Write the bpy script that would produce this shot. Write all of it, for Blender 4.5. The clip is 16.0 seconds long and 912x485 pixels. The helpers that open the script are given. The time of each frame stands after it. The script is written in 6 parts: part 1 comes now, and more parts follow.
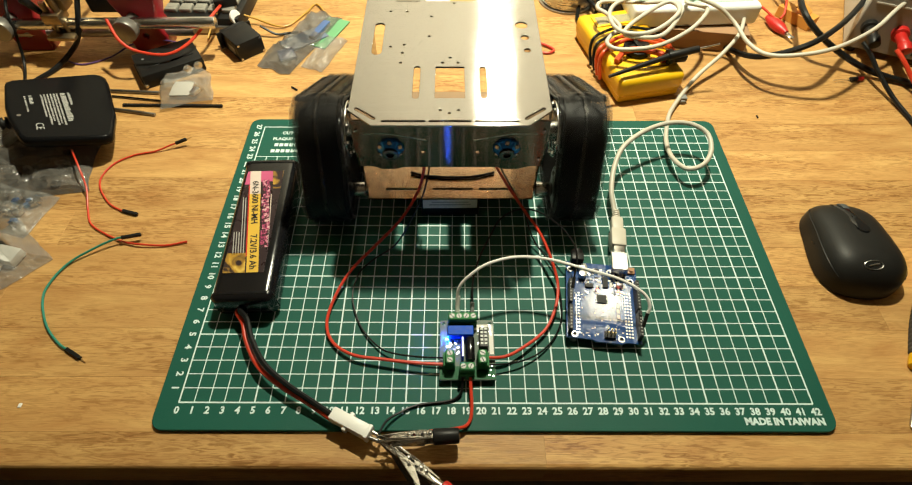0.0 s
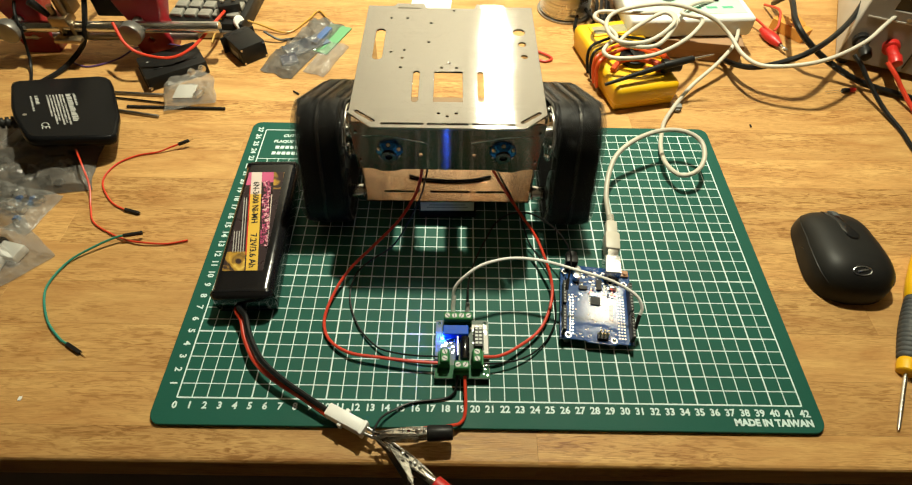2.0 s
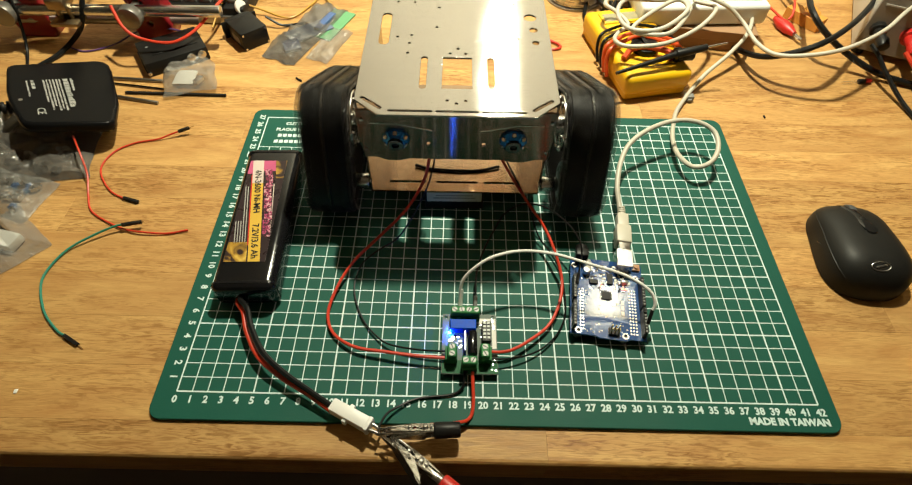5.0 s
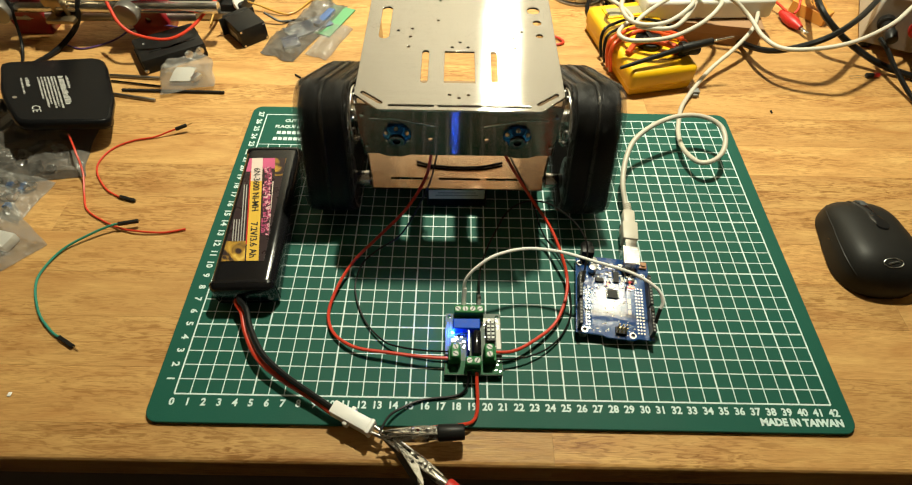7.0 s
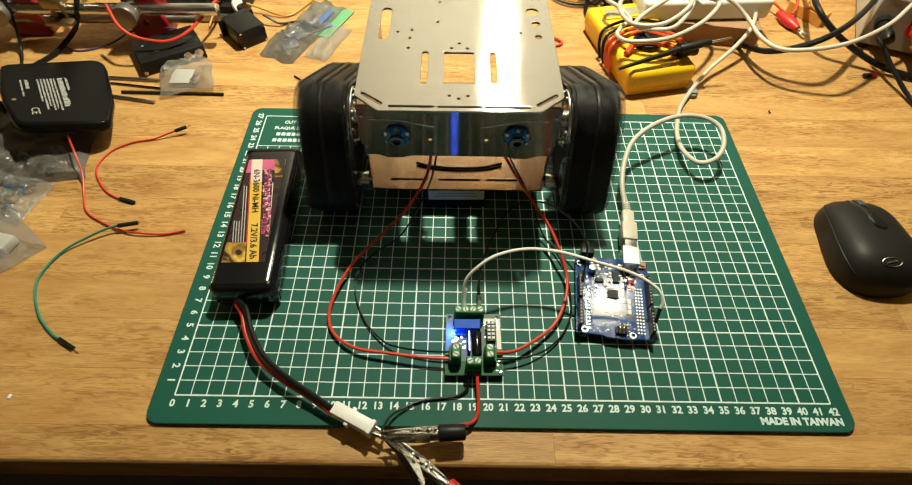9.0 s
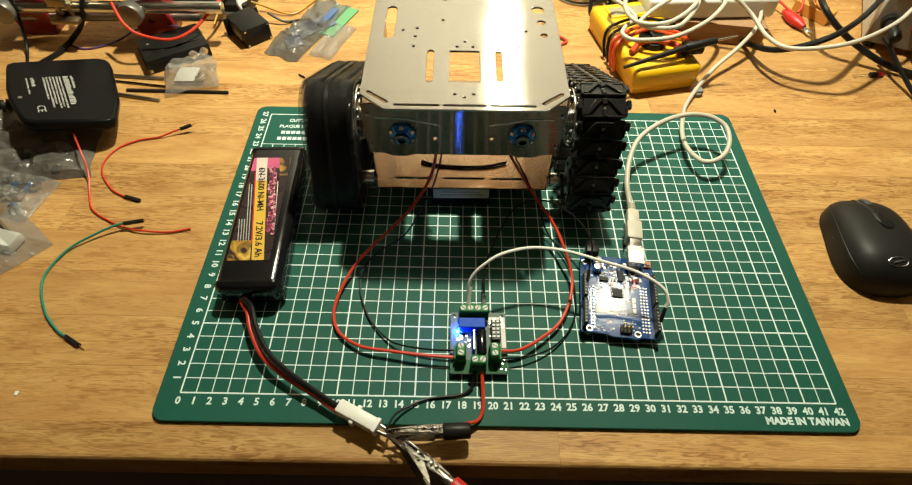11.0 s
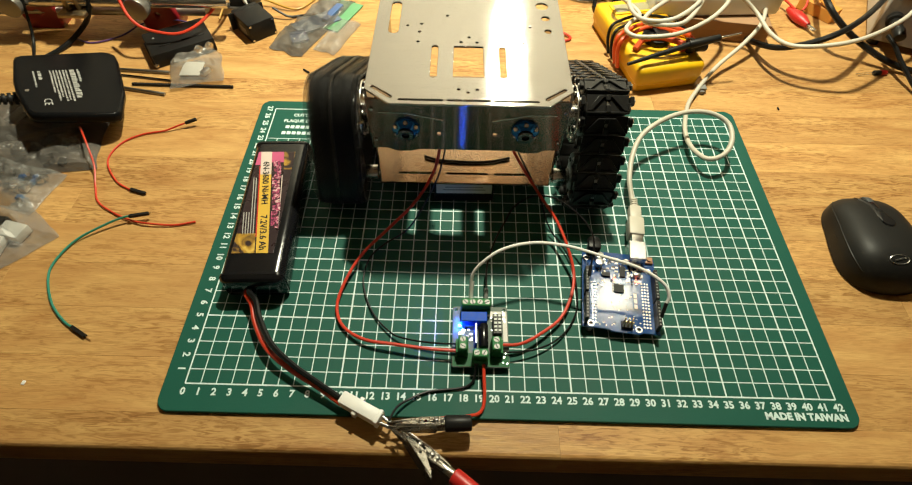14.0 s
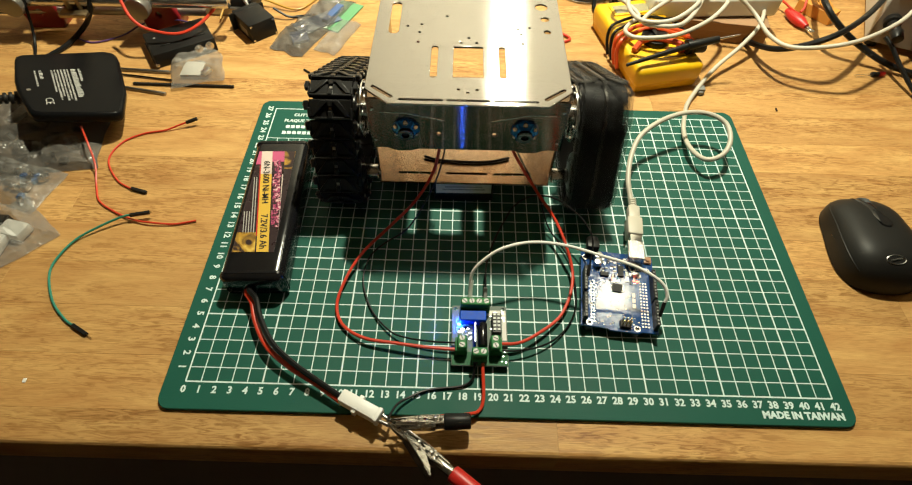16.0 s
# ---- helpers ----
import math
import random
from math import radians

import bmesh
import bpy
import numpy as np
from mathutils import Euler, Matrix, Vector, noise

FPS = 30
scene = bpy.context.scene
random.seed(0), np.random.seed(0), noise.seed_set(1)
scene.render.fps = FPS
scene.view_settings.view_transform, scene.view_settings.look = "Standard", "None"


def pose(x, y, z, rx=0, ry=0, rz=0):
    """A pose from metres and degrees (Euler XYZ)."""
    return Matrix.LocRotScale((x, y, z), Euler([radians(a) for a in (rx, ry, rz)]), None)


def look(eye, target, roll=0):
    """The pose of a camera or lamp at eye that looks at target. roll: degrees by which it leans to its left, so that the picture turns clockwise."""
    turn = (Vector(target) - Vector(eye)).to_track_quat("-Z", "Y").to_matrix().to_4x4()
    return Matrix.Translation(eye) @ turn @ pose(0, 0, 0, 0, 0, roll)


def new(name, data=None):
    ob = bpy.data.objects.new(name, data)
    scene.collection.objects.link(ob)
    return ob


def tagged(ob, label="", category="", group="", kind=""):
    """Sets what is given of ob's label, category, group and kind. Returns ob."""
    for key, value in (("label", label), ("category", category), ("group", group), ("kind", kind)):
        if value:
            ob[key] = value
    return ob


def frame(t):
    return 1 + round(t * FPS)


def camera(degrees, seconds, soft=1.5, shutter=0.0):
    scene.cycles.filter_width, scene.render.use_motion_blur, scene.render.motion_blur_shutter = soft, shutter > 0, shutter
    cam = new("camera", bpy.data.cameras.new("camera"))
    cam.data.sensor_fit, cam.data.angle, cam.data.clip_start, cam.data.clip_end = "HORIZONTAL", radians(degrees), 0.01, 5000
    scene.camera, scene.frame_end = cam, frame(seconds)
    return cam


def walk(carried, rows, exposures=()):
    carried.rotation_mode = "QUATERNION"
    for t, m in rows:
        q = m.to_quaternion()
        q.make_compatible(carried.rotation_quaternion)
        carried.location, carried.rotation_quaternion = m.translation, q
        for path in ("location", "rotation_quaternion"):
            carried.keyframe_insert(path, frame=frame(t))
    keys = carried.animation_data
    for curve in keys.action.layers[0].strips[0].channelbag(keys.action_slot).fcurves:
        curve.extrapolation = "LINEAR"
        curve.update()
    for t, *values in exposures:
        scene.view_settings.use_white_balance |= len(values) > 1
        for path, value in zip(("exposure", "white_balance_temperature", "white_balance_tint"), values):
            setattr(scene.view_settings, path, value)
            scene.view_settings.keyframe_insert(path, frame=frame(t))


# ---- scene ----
cam = camera(79.8, 16.0, soft=1.15, shutter=1.0)
PATH = [
    (0, (0.182, -0.131, 0.356), (0.187, 1.066, -1.246), 0.4),
    (0.5, (0.183, -0.133, 0.357), (0.189, 1.066, -1.244), 0.6),
    (1, (0.182, -0.135, 0.357), (0.188, 1.072, -1.238), 0.6),
    (1.5, (0.18, -0.137, 0.359), (0.19, 1.076, -1.231), 1.0),
    (2, (0.184, -0.14, 0.358), (0.192, 1.084, -1.223), 1.2),
    (2.5, (0.182, -0.144, 0.358), (0.192, 1.087, -1.218), 1.3),
    (3, (0.182, -0.145, 0.358), (0.19, 1.094, -1.212), 1.4),
    (3.5, (0.182, -0.142, 0.355), (0.197, 1.096, -1.215), 1.8),
    (4, (0.181, -0.137, 0.354), (0.192, 1.088, -1.227), 1.8),
    (6.5, (0.177, -0.131, 0.342), (0.184, 1.058, -1.266), 1.4),
    (7, (0.177, -0.129, 0.342), (0.183, 1.069, -1.26), 1.3),
    (7.5, (0.176, -0.128, 0.343), (0.183, 1.071, -1.258), 1.3),
    (8, (0.174, -0.128, 0.342), (0.18, 1.07, -1.259), 1.1),
    (8.5, (0.176, -0.128, 0.342), (0.183, 1.068, -1.261), 1.1),
    (9, (0.176, -0.13, 0.342), (0.187, 1.072, -1.255), 1.3),
    (11.5, (0.174, -0.13, 0.342), (0.174, 1.064, -1.262), 1.1),
    (12, (0.174, -0.131, 0.342), (0.172, 1.059, -1.265), 1.1),
    (12.5, (0.174, -0.132, 0.343), (0.169, 1.062, -1.262), 1.0),
    (13, (0.173, -0.132, 0.344), (0.165, 1.061, -1.262), 1.0),
    (13.5, (0.173, -0.132, 0.343), (0.166, 1.058, -1.264), 1.1),
    (14, (0.174, -0.133, 0.343), (0.168, 1.057, -1.265), 1.2),
    (14.5, (0.173, -0.135, 0.344), (0.166, 1.061, -1.26), 1.2),
    (15, (0.174, -0.136, 0.344), (0.166, 1.057, -1.261), 1.2),
    (15.5, (0.174, -0.136, 0.345), (0.171, 1.059, -1.259), 1.4),
    (16, (0.174, -0.135, 0.344), (0.17, 1.057, -1.262), 1.4),
]
walk(cam, [(t, look(eye, target, roll)) for t, eye, target, roll in PATH])

# ---- light: two warm work lamps behind and above the bench, a dim room ----
world = bpy.data.worlds.new("room_air")
scene.world = world
world.use_nodes = True
world.node_tree.nodes["Background"].inputs[0].default_value = (1.0, 0.78, 0.55, 1)
world.node_tree.nodes["Background"].inputs[1].default_value = 0.125
scene.view_settings.exposure = -0.02


def work_lamp(name, eye, target, size, watts, colour):
    data = bpy.data.lights.new(name, "AREA")
    data.shape, data.size, data.size_y, data.energy, data.color = "RECTANGLE", size, 0.08, watts, colour
    ob = new(name, data)
    ob.matrix_world = look(eye, target)
    return ob


work_lamp("lamp_b", (0.268, 0.48, 0.86), (0.17, 0.95, 0), 0.022, 19.4, (1.0, 0.970, 0.72))
bulb = bpy.data.lights.new("lamp_a", "SPOT")
bulb.energy, bulb.shadow_soft_size, bulb.color = 5.2, 0.042, (1.0, 0.970, 0.72)
bulb.spot_size, bulb.spot_blend = math.radians(95), 1.0
new("lamp_a", bulb).matrix_world = look((0.585, 0.615, 0.906), (0.22, 0.64, 0))


# ---- small tools ----
def part(name, bm, material, parent=None, label="", smooth=True):
    """Links a bmesh or a mesh as one object under a thing."""
    if isinstance(bm, bmesh.types.BMesh):
        me = bpy.data.meshes.new(name)
        bmesh.ops.recalc_face_normals(bm, faces=bm.faces)
        bm.to_mesh(me)
        bm.free()
    else:
        me = bm
    me.name = name
    if material is not None:
        for m in (material if isinstance(material, (list, tuple)) else [material]):
            me.materials.append(m)
    if smooth and not me.get("flat"):
        me.shade_smooth()
        me.set_sharp_from_angle(angle=radians(38))
    ob = new(name, me)
    if parent is not None:
        ob.parent = parent
    if label:
        ob["label"] = label
    return ob


def thing(name, m, label, category, group="", kind=""):
    ob = new(name)
    ob.matrix_world = m
    ob.empty_display_size = 0.02
    return tagged(ob, label, category, group, kind)


def join(*bms):
    out = bms[0]
    for b in bms[1:]:
        me = bpy.data.meshes.new("tmp")
        b.to_mesh(me)
        b.free()
        out.from_mesh(me)
        bpy.data.meshes.remove(me)
    return out


def moved(bm, m):
    bmesh.ops.transform(bm, matrix=m, verts=bm.verts)
    return bm


def block(lo, hi, bev=0.0, seg=2):
    bm = bmesh.new()
    bmesh.ops.create_cube(bm, size=1)
    for v in bm.verts:
        v.co = [l + (c + 0.5) * (h - l) for c, l, h in zip(v.co, lo, hi)]
    if bev:
        bmesh.ops.bevel(bm, geom=bm.edges[:], offset=bev, segments=seg, profile=0.5, affect="EDGES")
    return bm


def rod(p0, p1, r, r2=None, seg=20, bev=0.0):
    p0, p1 = Vector(p0), Vector(p1)
    d = p1 - p0
    bm = bmesh.new()
    bmesh.ops.create_cone(bm, cap_ends=True, segments=seg, radius1=r, radius2=r if r2 is None else r2, depth=d.length)
    if bev:
        rim = [e for e in bm.edges if abs(e.verts[0].co.z - e.verts[1].co.z) < 1e-7]
        bmesh.ops.bevel(bm, geom=rim, offset=bev, segments=2, profile=0.5, affect="EDGES")
    return moved(bm, Matrix.Translation((p0 + p1) / 2) @ d.to_track_quat("Z", "Y").to_matrix().to_4x4())


def smooth_line(points, sub=7):
    p = [Vector(q) for q in points]
    p = [2 * p[0] - p[1]] + p + [2 * p[-1] - p[-2]]
    out = []
    for i in range(1, len(p) - 2):
        a, b, c, d = p[i - 1:i + 3]
        for k in range(sub):
            t = k / sub
            out.append(0.5 * (2 * b + (c - a) * t + (2 * a - 5 * b + 4 * c - d) * t * t + (3 * b - a - 3 * c + d) * t ** 3))
    return out + [p[-2]]


def tube(points, r, seg=8, sub=7):
    line = smooth_line(points, sub) if sub > 1 else [Vector(q) for q in points]
    bm, rings = bmesh.new(), []
    side = Vector((0, 0, 1))
    for i, p in enumerate(line):
        d = (line[min(i + 1, len(line) - 1)] - line[max(i - 1, 0)]).normalized()
        side = side - d * side.dot(d)
        if side.length < 1e-4:
            side = Vector((1, 0.3, 0)) - d * Vector((1, 0.3, 0)).dot(d)
        side.normalize()
        up = d.cross(side)
        rings.append([bm.verts.new(p + r * (math.cos(a) * side + math.sin(a) * up)) for a in (2 * math.pi * k / seg for k in range(seg))])
    for a, b in zip(rings, rings[1:]):
        for k in range(seg):
            bm.faces.new((a[k], a[(k + 1) % seg], b[(k + 1) % seg], b[k]))
    bm.faces.new(rings[0][::-1])
    bm.faces.new(rings[-1])
    return bm


def arc(cx, cy, r, a0, a1, n=8):
    return [(cx + r * math.cos(radians(a0 + (a1 - a0) * k / n)), cy + r * math.sin(radians(a0 + (a1 - a0) * k / n))) for k in range(n + 1)]


def slot(x0, y0, x1, y1, r):
    a = math.degrees(math.atan2(y1 - y0, x1 - x0))
    return arc(x1, y1, r, a - 90, a + 90, 6) + arc(x0, y0, r, a + 90, a + 270, 6)


def rounded(x0, y0, x1, y1, r, n=6):
    return (arc(x1 - r, y1 - r, r, 0, 90, n) + arc(x0 + r, y1 - r, r, 90, 180, n)
            + arc(x0 + r, y0 + r, r, 180, 270, n) + arc(x1 - r, y0 + r, r, 270, 360, n))


def circle(x, y, r, n=16):
    return arc(x, y, r, 0, 360, n)[:-1]


def baked(ob):
    dg = bpy.context.evaluated_depsgraph_get()
    me = bpy.data.meshes.new_from_object(ob.evaluated_get(dg))
    data = ob.data
    bpy.data.objects.remove(ob)
    bpy.data.curves.remove(data)
    me.materials.clear()
    return me


def sheet(outline, holes, thick, m=None, bevel=0.0):
    """A flat plate in xy, from z 0 to thick, with real holes."""
    cu = bpy.data.curves.new("sheet", "CURVE")
    cu.dimensions, cu.fill_mode, cu.extrude, cu.bevel_depth, cu.bevel_resolution = "2D", "BOTH", thick / 2 - bevel, bevel, 1
    for ring in [outline] + list(holes):
        sp = cu.splines.new("POLY")
        sp.points.add(len(ring) - 1)
        for q, (x, y) in zip(sp.points, ring):
            q.co = (x, y, 0, 1)
        sp.use_cyclic_u = True
    me = baked(new("sheet", cu))
    bm = bmesh.new()
    bm.from_mesh(me)
    bmesh.ops.remove_doubles(bm, verts=bm.verts, dist=1e-6)
    bm.to_mesh(me)
    bm.free()
    me["flat"] = True
    me.transform(Matrix.Translation((0, 0, thick / 2)))
    if m is not None:
        me.transform(m)
    return me


def sheet_bm(*args):
    return merged([sheet(*args)])


def lettering(text, size, m, align="CENTER", bold=0.0, depth=0.00006):
    cu = bpy.data.curves.new("letters", "FONT")
    cu.body, cu.size, cu.align_x, cu.align_y, cu.extrude, cu.offset, cu.resolution_u = text, size, align, "CENTER", depth, bold, 2
    me = baked(new("letters", cu))
    me.transform(m)
    return me


def merged(meshes):
    bm = bmesh.new()
    for me in meshes:
        bm.from_mesh(me)
        bpy.data.meshes.remove(me)
    return bm


# ---- materials ----
def node_mat(name):
    m = bpy.data.materials.new(name)
    m.use_nodes = True
    nt = m.node_tree
    return m, nt, nt.nodes["Principled BSDF"]


def surface(name, colour, rough=0.5, metal=0.0, vary=0.12, scale=60.0, bump=0.05, grain=900.0, rough_vary=0.12, coat=0.0, spec=0.5):
    """A plain surface with broad tonal drift, fine grain and uneven gloss."""
    m, nt, b = node_mat(name)
    co = nt.nodes.new("ShaderNodeTexCoord")
    n1 = nt.nodes.new("ShaderNodeTexNoise")
    n1.inputs["Scale"].default_value, n1.inputs["Detail"].default_value = scale, 5
    n2 = nt.nodes.new("ShaderNodeTexNoise")
    n2.inputs["Scale"].default_value, n2.inputs["Detail"].default_value = grain, 2
    for n in (n1, n2):
        nt.links.new(co.outputs["Object"], n.inputs["Vector"])
    mix = nt.nodes.new("ShaderNodeMix")
    mix.data_type = "RGBA"
    mix.inputs["A"].default_value = (*[c * (1 - vary) for c in colour], 1)
    mix.inputs["B"].default_value = (*[min(1, c * (1 + vary)) for c in colour], 1)
    nt.links.new(n1.outputs["Fac"], mix.inputs["Factor"])
    nt.links.new(mix.outputs["Result"], b.inputs["Base Color"])
    mr = nt.nodes.new("ShaderNodeMapRange")
    mr.inputs["To Min"].default_value, mr.inputs["To Max"].default_value = max(0.02, rough - rough_vary), min(1, rough + rough_vary)
    nt.links.new(n1.outputs["Fac"], mr.inputs["Value"])
    nt.links.new(mr.outputs["Result"], b.inputs["Roughness"])
    b.inputs["Metallic"].default_value = metal
    b.inputs["Coat Weight"].default_value = coat
    b.inputs["Specular IOR Level"].default_value = spec
    if bump:
        bp = nt.nodes.new("ShaderNodeBump")
        bp.inputs["Strength"].default_value, bp.inputs["Distance"].default_value = bump, 0.001
        nt.links.new(n2.outputs["Fac"], bp.inputs["Height"])
        nt.links.new(bp.outputs["Normal"], b.inputs["Normal"])
    return m


def glow(name, colour, strength):
    m, nt, b = node_mat(name)
    b.inputs["Base Color"].default_value = (*colour, 1)
    b.inputs["Emission Color"].default_value = (*colour, 1)
    b.inputs["Emission Strength"].default_value = strength
    return m


def oak():
    m, nt, b = node_mat("oiled_oak")
    co = nt.nodes.new("ShaderNodeTexCoord")
    info = nt.nodes.new("ShaderNodeObjectInfo")
    shift = nt.nodes.new("ShaderNodeVectorMath")
    shift.operation = "MULTIPLY_ADD"
    comb = nt.nodes.new("ShaderNodeCombineXYZ")
    for k in range(3):
        nt.links.new(info.outputs["Random"], comb.inputs[k])
    shift.inputs[1].default_value = (7, 13, 5)
    nt.links.new(comb.outputs[0], shift.inputs[0])
    nt.links.new(co.outputs["Object"], shift.inputs[2])

    def grain(sx, sy, detail, distort):
        mp = nt.nodes.new("ShaderNodeMapping")
        mp.inputs["Scale"].default_value = (sx, sy, sy)
        nt.links.new(shift.outputs[0], mp.inputs["Vector"])
        n = nt.nodes.new("ShaderNodeTexNoise")
        n.inputs["Scale"].default_value, n.inputs["Detail"].default_value, n.inputs["Distortion"].default_value = 1, detail, distort
        nt.links.new(mp.outputs[0], n.inputs["Vector"])
        return n
    broad, fine, pores, patch = grain(7, 34, 6, 2.4), grain(62, 400, 4, 1.7), grain(90, 1500, 1, 0), grain(3.5, 16, 2, 1.0)
    ramp = nt.nodes.new("ShaderNodeValToRGB")
    e = ramp.color_ramp.elements
    e[0].position, e[0].color = 0.25, (0.43, 0.213, 0.067, 1)
    e[1].position, e[1].color = 0.75, (0.63, 0.382, 0.139, 1)
    nt.links.new(broad.outputs["Fac"], ramp.inputs[0])
    ramp2 = nt.nodes.new("ShaderNodeValToRGB")
    e = ramp2.color_ramp.elements
    e[0].position, e[0].color = 0.36, (0.52, 0.42, 0.31, 1)
    e[1].position, e[1].color = 0.56, (1, 1, 1, 1)
    nt.links.new(fine.outputs["Fac"], ramp2.inputs[0])
    mul = nt.nodes.new("ShaderNodeMix")
    mul.data_type, mul.blend_type = "RGBA", "MULTIPLY"
    mask = nt.nodes.new("ShaderNodeMapRange")
    mask.inputs["From Min"].default_value, mask.inputs["From Max"].default_value = 0.40, 0.66
    mask.inputs["To Min"].default_value, mask.inputs["To Max"].default_value = 0.22, 1.0
    nt.links.new(patch.outputs["Fac"], mask.inputs["Value"])
    nt.links.new(mask.outputs[0], mul.inputs["Factor"])
    nt.links.new(ramp.outputs[0], mul.inputs["A"])
    nt.links.new(ramp2.outputs[0], mul.inputs["B"])
    hsv = nt.nodes.new("ShaderNodeHueSaturation")
    val = nt.nodes.new("ShaderNodeMapRange")
    val.inputs["To Min"].default_value, val.inputs["To Max"].default_value = 0.86, 1.10
    nt.links.new(info.outputs["Random"], val.inputs["Value"])
    nt.links.new(val.outputs[0], hsv.inputs["Value"])
    nt.links.new(mul.outputs["Result"], hsv.inputs["Color"])
    nt.links.new(hsv.outputs[0], b.inputs["Base Color"])
    rr = nt.nodes.new("ShaderNodeMapRange")
    rr.inputs["To Min"].default_value, rr.inputs["To Max"].default_value = 0.38, 0.62
    nt.links.new(fine.outputs["Fac"], rr.inputs["Value"])
    nt.links.new(rr.outputs[0], b.inputs["Roughness"])
    b.inputs["Specular IOR Level"].default_value = 0.32
    bp = nt.nodes.new("ShaderNodeBump")
    bp.inputs["Strength"].default_value, bp.inputs["Distance"].default_value = 0.22, 0.0005
    mixh = nt.nodes.new("ShaderNodeMath")
    mixh.operation = "ADD"
    nt.links.new(fine.outputs["Fac"], mixh.inputs[0])
    nt.links.new(pores.outputs["Fac"], mixh.inputs[1])
    nt.links.new(mixh.outputs[0], bp.inputs["Height"])
    nt.links.new(bp.outputs[0], b.inputs["Normal"])
    return m


def brushed(name, colour, rough, scratch):
    """Brushed sheet metal; the scratches run along x and tilt the surface across it, so highlights stretch across them."""
    m, nt, plain = node_mat(name)
    b = nt.nodes.new("ShaderNodeBsdfAnisotropic")
    b.distribution = "BECKMANN"
    nt.links.new(b.outputs[0], nt.nodes["Material Output"].inputs["Surface"])
    nt.nodes.remove(plain)
    geo = nt.nodes.new("ShaderNodeNewGeometry")
    cr = nt.nodes.new("ShaderNodeVectorMath")
    cr.operation = "CROSS_PRODUCT"
    cr.inputs[1].default_value = (1, 0.005, 0)
    nt.links.new(geo.outputs["Normal"], cr.inputs[0])
    co = nt.nodes.new("ShaderNodeTexCoord")

    def strokes(sx, sy, detail):
        mp = nt.nodes.new("ShaderNodeMapping")
        mp.inputs["Scale"].default_value = (sx, sy, sy)
        nt.links.new(co.outputs["Object"], mp.inputs["Vector"])
        n = nt.nodes.new("ShaderNodeTexNoise")
        n.inputs["Scale"].default_value, n.inputs["Detail"].default_value = 1, detail
        nt.links.new(mp.outputs[0], n.inputs["Vector"])
        return n
    hair, tone = strokes(2600, 31000, 1), strokes(14, 1300, 3)
    tilt = nt.nodes.new("ShaderNodeMath")
    tilt.operation = "MULTIPLY_ADD"
    tilt.inputs[1].default_value, tilt.inputs[2].default_value = scratch, -0.5 * scratch
    nt.links.new(hair.outputs["Fac"], tilt.inputs[0])
    push = nt.nodes.new("ShaderNodeVectorMath")
    push.operation = "SCALE"
    nt.links.new(cr.outputs[0], push.inputs[0])
    nt.links.new(tilt.outputs[0], push.inputs["Scale"])
    add = nt.nodes.new("ShaderNodeVectorMath")
    nt.links.new(geo.outputs["Normal"], add.inputs[0])
    nt.links.new(push.outputs[0], add.inputs[1])
    unit = nt.nodes.new("ShaderNodeVectorMath")
    unit.operation = "NORMALIZE"
    nt.links.new(add.outputs[0], unit.inputs[0])
    nt.links.new(unit.outputs[0], b.inputs["Normal"])
    n2 = nt.nodes.new("ShaderNodeTexNoise")
    n2.inputs["Scale"].default_value, n2.inputs["Detail"].default_value = 35, 4
    nt.links.new(co.outputs["Object"], n2.inputs["Vector"])
    mix = nt.nodes.new("ShaderNodeMix")
    mix.data_type = "RGBA"
    mix.inputs["A"].default_value = (*[c * 0.86 for c in colour], 1)
    mix.inputs["B"].default_value = (*[min(1, c * 1.10) for c in colour], 1)
    nt.links.new(tone.outputs["Fac"], mix.inputs["Factor"])
    nt.links.new(mix.outputs["Result"], b.inputs["Color"])
    mr = nt.nodes.new("ShaderNodeMapRange")
    mr.inputs["To Min"].default_value, mr.inputs["To Max"].default_value = rough - 0.02, rough + 0.02
    nt.links.new(n2.outputs["Fac"], mr.inputs["Value"])
    nt.links.new(mr.outputs[0], b.inputs["Roughness"])
    return m


def clear_film(name, tint, rough, weight):
    """Crinkled thin plastic film: partly see-through, partly glossy."""
    m, nt, b = node_mat(name)
    b.inputs["Base Color"].default_value = (*tint, 1)
    b.inputs["Roughness"].default_value = rough
    b.inputs["Specular IOR Level"].default_value = 0.9
    co = nt.nodes.new("ShaderNodeTexCoord")
    n = nt.nodes.new("ShaderNodeTexNoise")
    n.inputs["Scale"].default_value, n.inputs["Detail"].default_value = 160, 3
    nt.links.new(co.outputs["Object"], n.inputs["Vector"])
    bp = nt.nodes.new("ShaderNodeBump")
    bp.inputs["Strength"].default_value, bp.inputs["Distance"].default_value = 0.8, 0.003
    nt.links.new(n.outputs["Fac"], bp.inputs["Height"])
    nt.links.new(bp.outputs[0], b.inputs["Normal"])
    tr = nt.nodes.new("ShaderNodeBsdfTransparent")
    tr.inputs[0].default_value = (0.93, 0.93, 0.92, 1)
    mx = nt.nodes.new("ShaderNodeMixShader")
    mx.inputs[0].default_value = weight
    nt.links.new(tr.outputs[0], mx.inputs[1])
    nt.links.new(b.outputs[0], mx.inputs[2])
    nt.links.new(mx.outputs[0], nt.nodes["Material Output"].inputs["Surface"])
    return m


